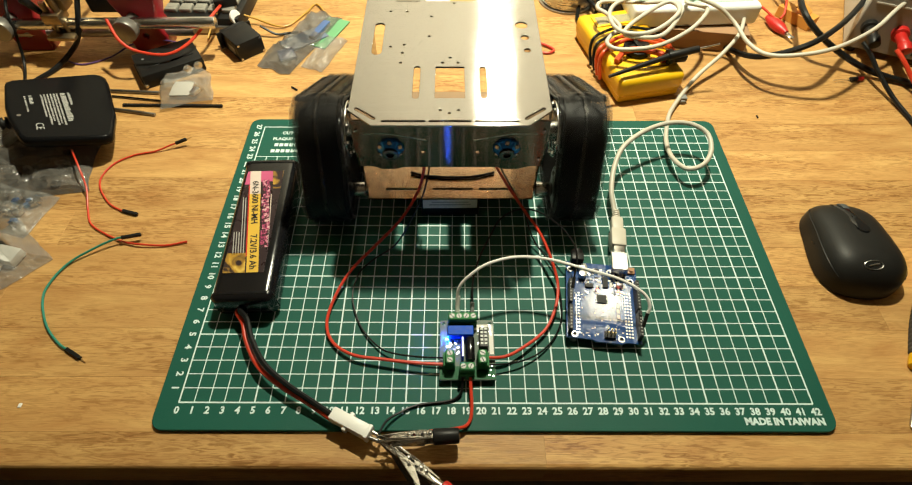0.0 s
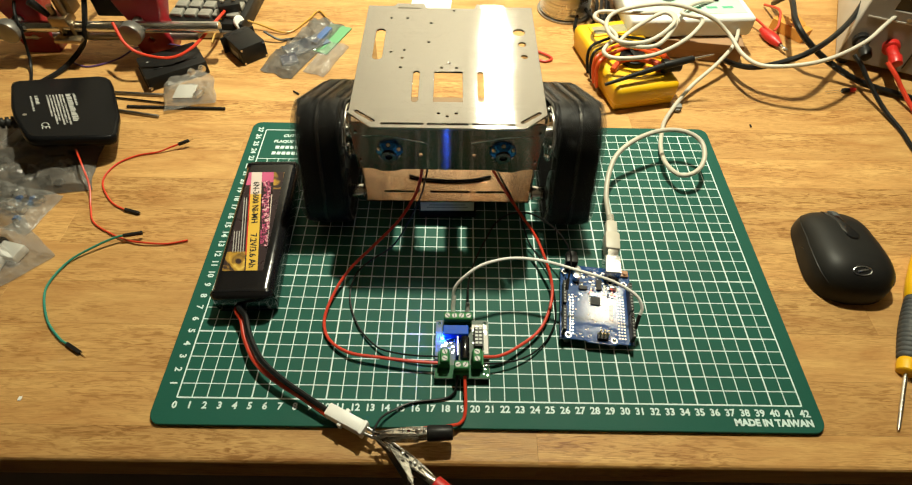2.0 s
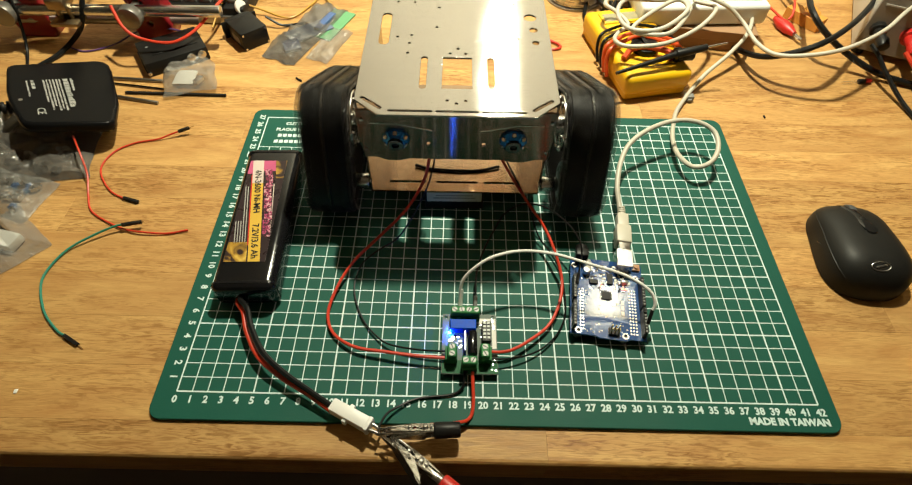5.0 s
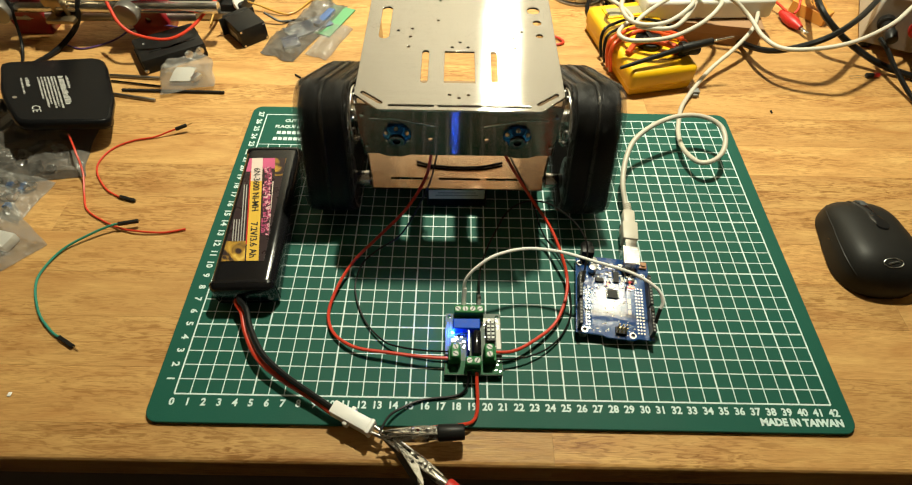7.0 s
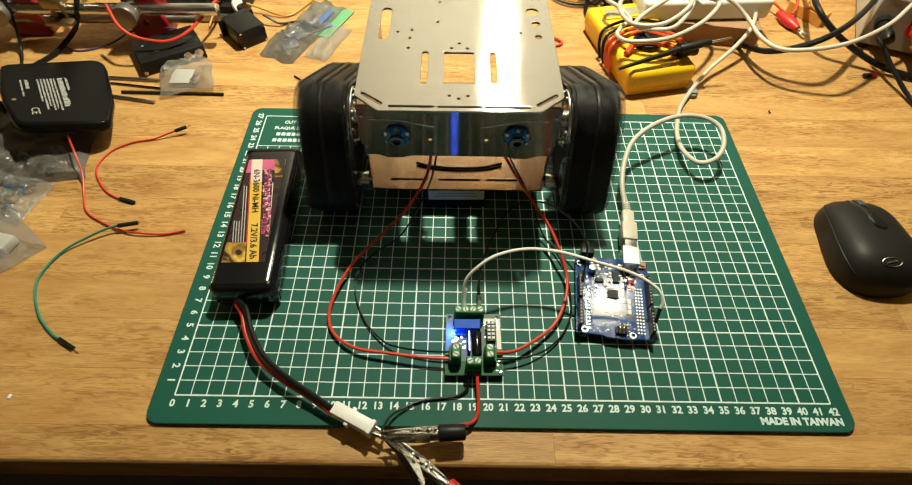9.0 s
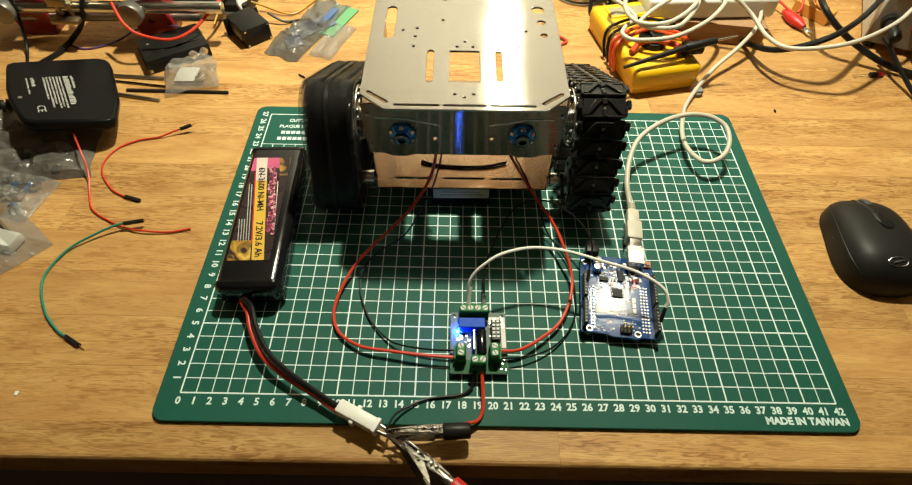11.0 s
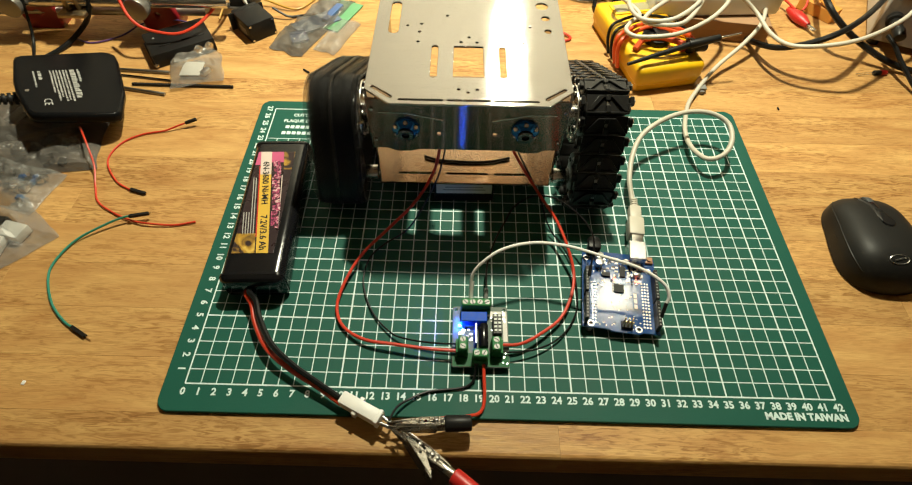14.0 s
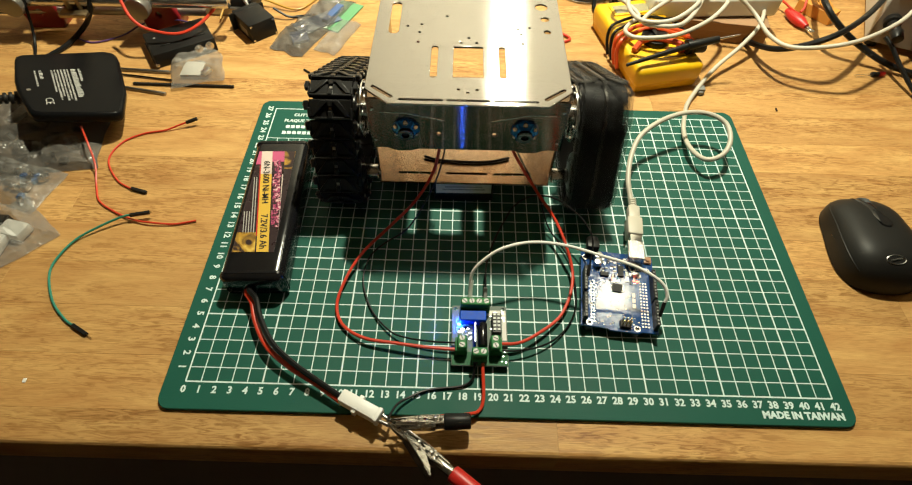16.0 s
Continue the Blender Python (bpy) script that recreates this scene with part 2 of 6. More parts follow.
OAK = oak()
MAT_GREEN = surface("mat_vinyl_green", (0.003, 0.080, 0.056), 0.62, vary=0.10, scale=25, bump=0.15, grain=1500, spec=0.3)
MAT_PRINT = surface("mat_print_white", (0.61, 0.75, 0.74), 0.6, vary=0.10, scale=80, bump=0)
ALU = brushed("brushed_aluminium", (0.54, 0.52, 0.498), 0.125, 2.0)
# The shadowed surroundings that the flap mirrors are put into this brown colour.
ALU_DIM_FLAP = brushed("dim_reflecting_front_aluminium", (0.30, 0.212, 0.180), 0.10, 1.5)
# Same metal inside the hull; the dim interior's shade is put into its colour.
ALU_DIM_LOW = brushed("dim_interior_polished_aluminium", (0.34, 0.245, 0.17), 0.14, 0.8)
STEEL = surface("bright_steel", (0.62, 0.61, 0.59), 0.22, 1.0, vary=0.06)
DULL_STEEL = surface("dull_steel", (0.36, 0.34, 0.31), 0.38, 1.0, vary=0.15)
BLACK_ANOD = surface("black_oxide_bolt", (0.16, 0.16, 0.17), 0.16, 1.0)
BLUE_ANOD = surface("blue_anodised_alloy", (0.03, 0.25, 0.85), 0.18, 0.85)
TRACK = surface("black_track_plastic", (0.014, 0.0135, 0.013), 0.30, vary=0.2, rough_vary=0.08, spec=0.30)
BLACK = surface("black_plastic", (0.012, 0.0115, 0.011), 0.42, vary=0.2, spec=0.22)
BLACK_GLOSS = surface("black_shrink_wrap", (0.008, 0.008, 0.009), 0.16, vary=0.2, bump=0.1, grain=120, rough_vary=0.06)
MATT_BLACK = surface("matt_soft_black", (0.015, 0.0145, 0.0135), 0.46, vary=0.12, spec=0.20)
WHITE = surface("white_nylon", (0.78, 0.77, 0.74), 0.45, vary=0.06)
PAPER = surface("white_paper", (0.72, 0.70, 0.66), 0.7, vary=0.05)
BEIGE = surface("beige_cable_sheath", (0.52, 0.48, 0.40), 0.45, vary=0.06)
RED_WIRE = surface("red_wire_insulation", (0.58, 0.042, 0.016), 0.4, vary=0.08)
BLACK_WIRE = surface("black_wire_insulation", (0.008, 0.008, 0.008), 0.38, spec=0.2)
WHITE_WIRE = surface("white_wire_insulation", (0.84, 0.83, 0.80), 0.4, vary=0.05)
GREEN_WIRE = surface("green_wire_insulation", (0.02, 0.21, 0.15), 0.4)
PURPLE_WIRE = surface("purple_wire_insulation", (0.10, 0.05, 0.18), 0.4)
YELLOW_WIRE = surface("yellow_wire_insulation", (0.46, 0.25, 0.03), 0.4)
RED_CAST = surface("red_enamelled_casting", (0.27, 0.010, 0.016), 0.32, vary=0.2, bump=0.15, grain=300)
RED_PLASTIC = surface("red_plastic", (0.50, 0.018, 0.014), 0.38)
YELLOW = surface("yellow_meter_plastic", (0.78, 0.44, 0.004), 0.42, vary=0.06)
ORANGE = surface("orange_rubber_lead", (0.60, 0.07, 0.012), 0.4)
TERM_GREEN = surface("green_terminal_plastic", (0.030, 0.165, 0.055), 0.55, spec=0.18)
PCB_GREEN = surface("green_circuit_board", (0.012, 0.10, 0.04), 0.55, scale=300, spec=0.2)
PCB_WHITE = surface("pale_circuit_board", (0.12, 0.155, 0.13), 0.55, scale=300, spec=0.25)
PCB_BLUE = surface("blue_circuit_board", (0.008, 0.050, 0.19), 0.13, scale=260, vary=0.3, rough_vary=0.05, bump=0.08, grain=450, spec=0.55, coat=0.7)
PCB_BLUE.node_tree.nodes["Principled BSDF"].inputs["Coat Roughness"].default_value = 0.13
GOLD = surface("gold_contacts", (0.70, 0.48, 0.20), 0.3, 1.0)
SOLDER = surface("tinned_solder", (0.72, 0.71, 0.69), 0.28, 1.0)
SCREW = surface("dull_nickel_screw", (0.15, 0.155, 0.145), 0.50, 0.9, vary=0.3, scale=900)
CLIP = surface("nickel_plated_clip", (0.66, 0.64, 0.60), 0.17, 1.0, vary=0.12, bump=0.25, grain=220, rough_vary=0.06)
GREY_PLASTIC = surface("grey_plastic", (0.20, 0.20, 0.19), 0.45)
GREY_RUBBER = surface("grey_grip_rubber", (0.06, 0.065, 0.068), 0.6)
PALE_GREY = surface("pale_grey_case", (0.50, 0.48, 0.44), 0.45)
DEVICE_WHITE = surface("white_device_case", (0.76, 0.77, 0.74), 0.45, vary=0.04)
LABEL_DARK = surface("dark_label_print", (0.028, 0.016, 0.018), 0.28, rough_vary=0.05)
LABEL_YELLOW = surface("yellow_label_print", (0.64, 0.40, 0.055), 0.3, vary=0.05, rough_vary=0.05)
LABEL_PINK = surface("pink_label_print", (0.50, 0.09, 0.20), 0.3, rough_vary=0.05)


def label_art(name, mid, high, scale=70):
    m, nt, b = node_mat(name)
    co = nt.nodes.new("ShaderNodeTexCoord")
    n = nt.nodes.new("ShaderNodeTexNoise")
    n.inputs["Scale"].default_value, n.inputs["Detail"].default_value, n.inputs["Distortion"].default_value = scale, 5, 1.0
    nt.links.new(co.outputs["Object"], n.inputs["Vector"])
    ramp = nt.nodes.new("ShaderNodeValToRGB")
    e = ramp.color_ramp.elements
    e[0].position, e[0].color = 0.42, (0.028, 0.016, 0.018, 1)
    e[1].position, e[1].color = 0.66, high
    k = e.new(0.54)
    k.color = mid
    nt.links.new(n.outputs["Fac"], ramp.inputs[0])
    nt.links.new(ramp.outputs[0], b.inputs["Base Color"])
    b.inputs["Roughness"].default_value = 0.3
    return m


LABEL_LOGO = label_art("pink_logo_print", (0.42, 0.05, 0.15, 1), (0.66, 0.50, 0.47, 1), 330)
LABEL_GOLD = label_art("splashed_gold_print", (0.40, 0.22, 0.03, 1), (0.66, 0.46, 0.10, 1))
LABEL_PALE = surface("pale_label_print", (0.60, 0.50, 0.45), 0.35)
INK = surface("black_ink", (0.01, 0.01, 0.01), 0.4)
GREY_INK = surface("grey_ink", (0.38, 0.38, 0.36), 0.5)
BLUE_GLOW = glow("blue_led_light", (0.02, 0.12, 1.0), 60)
RED_GLOW = glow("red_led_light", (1.0, 0.10, 0.05), 9)
WALL = surface("painted_wall", (0.66, 0.62, 0.55), 0.7, scale=6)
FLOOR = surface("dark_floor_boards", (0.08, 0.05, 0.03), 0.5, scale=8)
FILM = clear_film("clear_bag_film", (0.42, 0.41, 0.39), 0.19, 0.27)
FILM_DARK = clear_film("antistatic_bag_film", (0.19, 0.175, 0.158), 0.11, 0.55)

# ---- the room ----
def slab(name, lo, hi, mat, label):
    return tagged(part(name, block(lo, hi), mat, smooth=False), label, name.split("_")[0], kind="structure")


slab("floor", (-2.2, -2.6, -0.80), (2.8, 1.05, -0.75), FLOOR, "dark boarded floor of a dim workshop")
slab("ceiling", (-2.2, -2.6, 1.65), (2.8, 1.05, 1.70), WALL, "plain ceiling of a dim workshop")
slab("wall_back", (-2.2, 1.05, -0.80), (2.8, 1.15, 1.70), WALL, "plain painted wall behind the bench")
slab("wall_front", (-2.2, -2.7, -0.80), (2.8, -2.6, 1.70), WALL, "plain painted wall facing the bench")
slab("wall_west", (-2.3, -2.7, -0.80), (-2.2, 1.15, 1.70), WALL, "plain painted side wall of the room")
slab("wall_east", (2.8, -2.7, -0.80), (2.9, 1.15, 1.70), WALL, "plain painted side wall of the room")


# ---- workbench: oak staves glued into a worktop ----
def workbench():
    X0, X1, Y0, T = -0.9, 1.3, -0.0408, 0.030
    bench = thing("workbench", pose(0, 0, -0.75), "oiled oak worktop glued from narrow staves", "workbench")
    rnd = random.Random(5)
    shapes = {}
    rows = [(Y0, 0.0224)] + [(Y0 + 0.0224 + k * 0.0374, 0.0374) for k in range(25)]
    Y1 = rows[-1][0] + rows[-1][1]
    for row, (y, width) in enumerate(rows):
        x, first = X0, rnd.choice((0.10, 0.22, 0.34, 0.46))
        while x < X1 - 0.01:
            length = min(first or rnd.choice((0.52, 0.66, 0.80, 0.96)), X1 - x)
            first = 0
            if X1 - x - length < 0.08:
                length = X1 - x
            length = round(length, 3)
            front = row == 0
            if (length, front) not in shapes:
                bm = block((0, 0, 0.75 - T), (length - 0.00008, width - 0.00008, 0.75), 0 if front else 0.00008, 1)
                if front:
                    edge = [e for e in bm.edges if all(v.co.y < 0.001 and v.co.z > 0.7495 for v in e.verts)]
                    bmesh.ops.bevel(bm, geom=edge, offset=0.003, segments=3, profile=0.5, affect="EDGES")
                me = bpy.data.meshes.new("stave")
                bm.to_mesh(me)
                bm.free()
                me.materials.append(OAK)
                shapes[length, front] = me
            ob = new("stave", shapes[length, front])
            ob.parent = bench
            ob.location = (x, y, 0)
            x += length
    for x in (X0 + 0.05, X1 - 0.11):
        for y in (Y0 + 0.10, Y1 - 0.11):
            part("leg", block((x, y, 0), (x + 0.06, y + 0.06, 0.75 - T - 0.0005), 0.003), DULL_STEEL, bench)


workbench()


# ---- cutting mat ----
def cutting_mat():
    mat = thing("cutting_mat", pose(0, 0, 0), "green self-healing cutting mat with a white centimetre grid", "cutting mat")
    me = sheet(rounded(-0.0138, -0.0178, 0.4305, 0.2810, 0.008), [], 0.003, bevel=0.0005)
    part("mat_sheet", me, MAT_GREEN, mat)
    z = 0.00302

    def strip(bm, x0, y0, x1, y1):
        bm.faces.new([bm.verts.new(p) for p in ((x0, y0, z), (x1, y0, z), (x1, y1, z), (x0, y1, z))])
    lines = {}

    def line(length, w, m):
        key = (round(length, 4), w)
        if key not in lines:
            bm = bmesh.new()
            strip(bm, 0, -w, length, w)
            lines[key] = part("grid_line", bm, MAT_PRINT, mat, smooth=False)
            ob = lines[key]
        else:
            ob = new("grid_line", lines[key].data)
            ob.parent = mat
        ob.matrix_basis = m
    for i in range(43):
        w = 0.00052 if i % 5 == 0 or i == 42 else 0.00034
        line(0.23 if i < 10 and i else 0.27, w, pose(i * 0.01, 0, 0, 0, 0, 90))
    for j in range(28):
        w = 0.00052 if j % 5 == 0 or j == 27 else 0.00034
        x0 = 0.10 if 23 < j < 27 else 0
        line(0.42 - x0, w, pose(x0, j * 0.01, 0.00002))
    zt = 0.0031
    for i in range(43):
        part("scale_number", lettering(str(i), 0.0066, pose(i * 0.01, -0.0054, zt), bold=0.00022), MAT_PRINT, mat, smooth=False)
    for j in range(1, 28):
        part("scale_number", lettering(str(j), 0.0066, pose(-0.0056, j * 0.01, zt, 0, 0, -90), bold=0.00022), MAT_PRINT, mat, smooth=False)
    part("origin_print", lettering("MADE IN TAIWAN", 0.0063, pose(0.4235, -0.0119, zt), "RIGHT", 0.00032), MAT_PRINT, mat, smooth=False)
    part("title_print", lettering("CUTTING MAT", 0.0052, pose(0.036, 0.2615, zt), bold=0.0002), MAT_PRINT, mat, smooth=False)
    part("title_print", lettering("PLAQUE DE DECOUPE", 0.0050, pose(0.036, 0.2535, zt), bold=0.0002), MAT_PRINT, mat, smooth=False)
    bars = bmesh.new()
    z = zt
    for y, w in ((0.2455, 0.022), (0.2375, 0.024)):
        x = 0.036 - w
        while x < 0.036 + w:
            strip(bars, x, y - 0.002, x + 0.0036, y + 0.002)
            x += 0.0046
    part("small_print", bars, MAT_PRINT, mat, smooth=False)


cutting_mat()

# ---- tracked robot on a small box ----
BOX_TOP = 0.0235
WHEEL_R = 0.0225
# wheel centres (v, z): upper front drive wheel, lower front wheel, rear wheel
WHEELS = ((0.0405, 0.0812), (0.0240, 0.0330), (0.1250, 0.0360))
TRACK_X = {"l": -0.0948, "r": 0.0958}


def track_loop():
    """The closed line of a track round its three wheels: straight runs and arcs, as (length, kind, data)."""
    pieces = []
    order = (WHEELS[0], WHEELS[1], WHEELS[2])
    for i in range(3):
        a, b, c = order[i], order[(i + 1) % 3], order[(i + 2) % 3]
        d = Vector((b[0] - a[0], b[1] - a[1]))
        n = Vector((d.y, -d.x)).normalized()
        if n.dot(Vector((c[0] - a[0], c[1] - a[1]))) > 0:
            n = -n
        e = Vector((c[0] - b[0], c[1] - b[1]))
        n2 = Vector((e.y, -e.x)).normalized()
        if n2.dot(Vector((a[0] - b[0], a[1] - b[1]))) > 0:
            n2 = -n2
        pieces.append((d.length, "run", (Vector(a) + n * WHEEL_R, d.normalized(), n)))
        a0, a1 = math.atan2(n.y, n.x), math.atan2(n2.y, n2.x)
        turn = (a1 - a0 + math.pi) % (2 * math.pi) - math.pi
        pieces.append((abs(turn) * WHEEL_R, "arc", (Vector(b), a0, turn)))
    return pieces


LOOP = track_loop()
LOOP_LENGTH = sum(p[0] for p in LOOP)
LINKS = round(LOOP_LENGTH / 0.0146)
TRACK_SPEED = 30 * LOOP_LENGTH / LINKS


def on_track(s, x):
    """The pose of a link at s metres along the loop."""
    s %= LOOP_LENGTH
    for length, kind, data in LOOP:
        if s <= length:
            break
        s -= length
    if kind == "run":
        start, d, n = data
        p = start + d * s
    else:
        centre, a0, turn = data
        a = a0 + turn * s / length
        n = Vector((math.cos(a), math.sin(a)))
        p = centre + n * WHEEL_R
    n3 = Vector((0, n.x, n.y))
    x3 = Vector((1, 0, 0))
    y3 = n3.cross(x3)
    m = Matrix((x3, y3, n3)).transposed().to_4x4()
    m.translation = (x, p.x, p.y)
    return m


def link_mesh():
    """A track shoe: a plate with a raised frame, two slanting bars, a holed middle lug and hinge knuckles with pins at its ends."""
    pitch, half = LOOP_LENGTH / LINKS, 0.0147
    e = pitch / 2
    bm = block((-half, -e * 0.93, -0.0015), (half, e * 0.93, 0.0008), 0.0004, 1)
    bm = join(bm, block((-half, -e * 0.93, 0.0006), (half, -e * 0.93 + 0.0016, 0.0023), 0.0004, 1))
    for sx in (-1, 1):
        bar = [(sx * 0.0025, e * 0.78), (sx * 0.0060, e * 0.78), (sx * 0.0138, -e * 0.62), (sx * 0.0112, -e * 0.62)]
        bm = join(bm, sheet_bm(bar if sx > 0 else bar[::-1], [], 0.0021, Matrix.Translation((0, 0, 0.0006)), 0.0003))
        bm = join(bm, block((min(0, sx * 0.0062), e * 0.60, 0.0006), (max(0, sx * 0.0062), e * 0.84, 0.0024), 0.0003, 1))
        bm = join(bm, block((sx * half - 0.0010, -e * 0.75, -0.0020), (sx * half + 0.0010, e * 0.15, 0.0018), 0.0005, 1))
        bm = join(bm, block((sx * (half + 0.0020) - 0.0016, -e * 0.10, -0.0022), (sx * (half + 0.0020) + 0.0016, e * 0.80, 0.0016), 0.0006, 1))
    bm = join(bm, block((-0.0016, -e * 0.86, -0.0045), (0.0016, -e * 0.15, 0.0030), 0.0005, 1),
              block((-0.0016, e * 0.30, -0.0010), (0.0016, e * 0.88, 0.0028), 0.0005, 1))
    count = len(bm.faces)
    bm = join(bm, *[rod((sx * (half + 0.0026), e * 0.42, -0.0004), (sx * (half + 0.0044), e * 0.42, -0.0004), 0.0012, seg=10, bev=0.0003) for sx in (-1, 1)])
    bm = join(bm, block((-0.0011, -e * 0.12, 0.0006), (0.0011, e * 0.22, 0.0013), 0.0002, 1))
    bm.faces.ensure_lookup_table()
    for f in bm.faces[count:]:
        f.material_index = 1
    me = bpy.data.meshes.new("track_link")
    bmesh.ops.recalc_face_normals(bm, faces=bm.faces)
    bm.to_mesh(me)
    bm.free()
    me.materials.append(TRACK)
    me.materials.append(DULL_STEEL)
    return me


def wheel_mesh():
    bm = rod((-0.0135, 0, 0), (0.0135, 0, 0), 0.0185, seg=28, bev=0.001)
    return join(bm, rod((-0.0150, 0, 0), (0.0150, 0, 0), 0.011, seg=20, bev=0.001))


def small_mesh(name, bm, mat):
    me = bpy.data.meshes.new(name)
    bm.to_mesh(me)
    bm.free()
    me.materials.append(mat)
    return me


TRACK_LINKS = {"l": [], "r": []}
TRACK_WHEELS = {"l": [], "r": []}


def robot():
    bot = thing("tracked_robot", pose(0.1788, 0.1395, 0, 0, 0, 0.3), "brushed aluminium tracked robot chassis with blue bolts, propped on a box", "robot")
    T, zt = 0.0016, 0.1200
    # top plate with its slots, window and bolt holes
    half, deep = 0.0672, 0.152
    outline = [(-0.0510, 0), (0.0510, 0), (half, 0.0148), (half, deep), (0.046, deep), (0.044, deep + 0.004), (0.022, deep + 0.004), (0.020, deep - 0.003),
               (-0.020, deep - 0.003), (-0.022, deep + 0.004), (-0.044, deep + 0.004), (-0.046, deep), (-half, deep), (-half, 0.0148)]
    holes = [[(-0.0108, 0.0270), (0.0102, 0.0270), (0.0102, 0.0625), (-0.0108, 0.0625)],
             slot(-0.0235, 0.0290, -0.0235, 0.0605, 0.0026), slot(0.0230, 0.0290, 0.0230, 0.0605, 0.0026),
             slot(-0.0540, 0.0800, -0.0540, 0.1140, 0.0040),
             slot(-0.0440, 0.0040, -0.0170, 0.0040, 0.0012), slot(-0.0130, 0.0040, 0.0130, 0.0040, 0.0012), slot(0.0170, 0.0040, 0.0440, 0.0040, 0.0012),
             slot(-0.0622, 0.0162, -0.0500, 0.0066, 0.0016), slot(0.0622, 0.0162, 0.0500, 0.0066, 0.0016),
             slot(-0.0430, 0.1490, -0.0250, 0.1490, 0.0008), slot(0.0260, 0.1490, 0.0430, 0.1490, 0.0008),
             circle(0.0545, 0.1150, 0.0050), circle(0.0560, 0.0985, 0.0034), circle(0.0565, 0.0820, 0.0028)]
    for x, y in ((-0.0065, 0.0150), (0.0055, 0.0150), (-0.0005, 0.0120), (-0.0055, 0.0640), (0.0055, 0.0640), (0.0000, 0.0700),
                 (-0.0375, 0.0640), (-0.0370, 0.0760), (-0.0460, 0.0835), (-0.0360, 0.0860), (0.0380, 0.0640), (0.0375, 0.0760),
                 (0.0355, 0.0820), (0.0440, 0.0840), (-0.0160, 0.0970), (-0.0150, 0.1240), (-0.0360, 0.1310), (-0.0490, 0.1310),
                 (0.0370, 0.1310), (0.0430, 0.1310), (0.0030, 0.1430)):
        if y > 0.06:
            x, y = x + (0.0018 if x < -0.03 else 0), y + 0.0028
        holes.append(circle(x, y, 0.0014, 10))
    part("top_plate", sheet(outline, holes, T, Matrix.Translation((0, 0, zt - T)), 0.0003), ALU, bot)
    # front flap: hangs below the plate's front; drawn in xz
    up = Matrix(((1, 0, 0, 0), (0, 0, -1, 0), (0, 1, 0, 0), (0, 0, 0, 1)))
    z0, z1 = 0.0690, 0.1165
    TILT = pose(0, 0, 0, 6, 0, 0)
    lean = Matrix.Translation((0, 0.0095, 0.1165)) @ TILT @ Matrix.Translation((0, -0.0095, -0.1165))
    flap = [(-0.0665, z1), (-0.0665, z0 + 0.001), (-0.056, z0 + 0.001), (-0.050, z0 - 0.0022), (-0.040, z0 - 0.0022), (-0.034, z0),
            (0.034, z0), (0.040, z0 - 0.0022), (0.050, z0 - 0.0022), (0.056, z0 + 0.001), (0.0665, z0 + 0.001), (0.0665, z1)]
    cuts = [circle(x, 0.0852, 0.0019, 14) for x in (-0.0195, 0.0190)]
    for sx, dx in ((1, 0.0), (-1, 0.0)):
        cuts.append(slot(sx * -0.0585 + dx, 0.1045, sx * -0.0420 + dx, 0.1045, 0.0007))
        cuts.append(slot(sx * -0.0405 + dx, 0.1042, sx * -0.0168 + dx, 0.0982, 0.0007))
    part("front_flap", sheet(flap, cuts, T, Matrix.Translation((0, 0.0095, 0.1165)) @ TILT @ Matrix.Translation((0, 0, -0.1165)) @ up, 0.0003), ALU_DIM_FLAP, bot, "brushed front flap with brow-like slits, its dark reflection put into the colour")
    # Thin steel tubes added along the slits for the glint of their cut edges.
    for sx in (-1, 1):
        line = [(sx * -0.0590, 0.0078, 0.1047), (sx * -0.0420, 0.0078, 0.1047), (sx * -0.0300, 0.0078, 0.1017), (sx * -0.0165, 0.0078, 0.0982)]
        part("slit_glint", moved(tube(line, 0.00042, 6, 3), lean), STEEL, bot, "steel tube added for the glint on the cut edge of a slit")
    part("bent_edge", block((-0.0510, 0.0030, zt - 0.0045), (0.0510, 0.0090, zt - T - 0.0002), 0.0008), ALU, bot)
    # bottom plate, seen through the gap below the flap; the rear is open
    yl, zb = 0.0212, 0.0238
    outline = [(-0.0658, yl), (0.0658, yl), (0.0658, 0.156), (-0.0658, 0.156)]
    cuts = [slot(-0.0520, yl + 0.0100, -0.0240, yl + 0.0100, 0.0013), slot(-0.0140, yl + 0.0100, 0.0170, yl + 0.0100, 0.0013), slot(0.0240, yl + 0.0100, 0.0520, yl + 0.0100, 0.0013)]
    part("bottom_plate", sheet(outline, cuts, T, Matrix.Translation((0, 0, zb)), 0.0003), ALU_DIM_LOW, bot, "polished bottom plate with slots, coloured for the dim interior it mirrors")
    side = Matrix(((0, 0, 1, 0), (1, 0, 0, 0), (0, 1, 0, 0), (0, 0, 0, 1)))
    for sx in (-1, 1):
        lines = [slot(0.060, 0.095, 0.110, 0.095, 0.002), circle(WHEELS[0][0], WHEELS[0][1], 0.006), circle(WHEELS[1][0], WHEELS[1][1], 0.003)]
        outline = [(0.0115, 0.0720), (0.0235, 0.0690), (0.0225, zb - 0.0003), (0.1540, zb - 0.0003), (0.1540, zt - T - 0.0004), (0.0115, zt - T - 0.0004)]
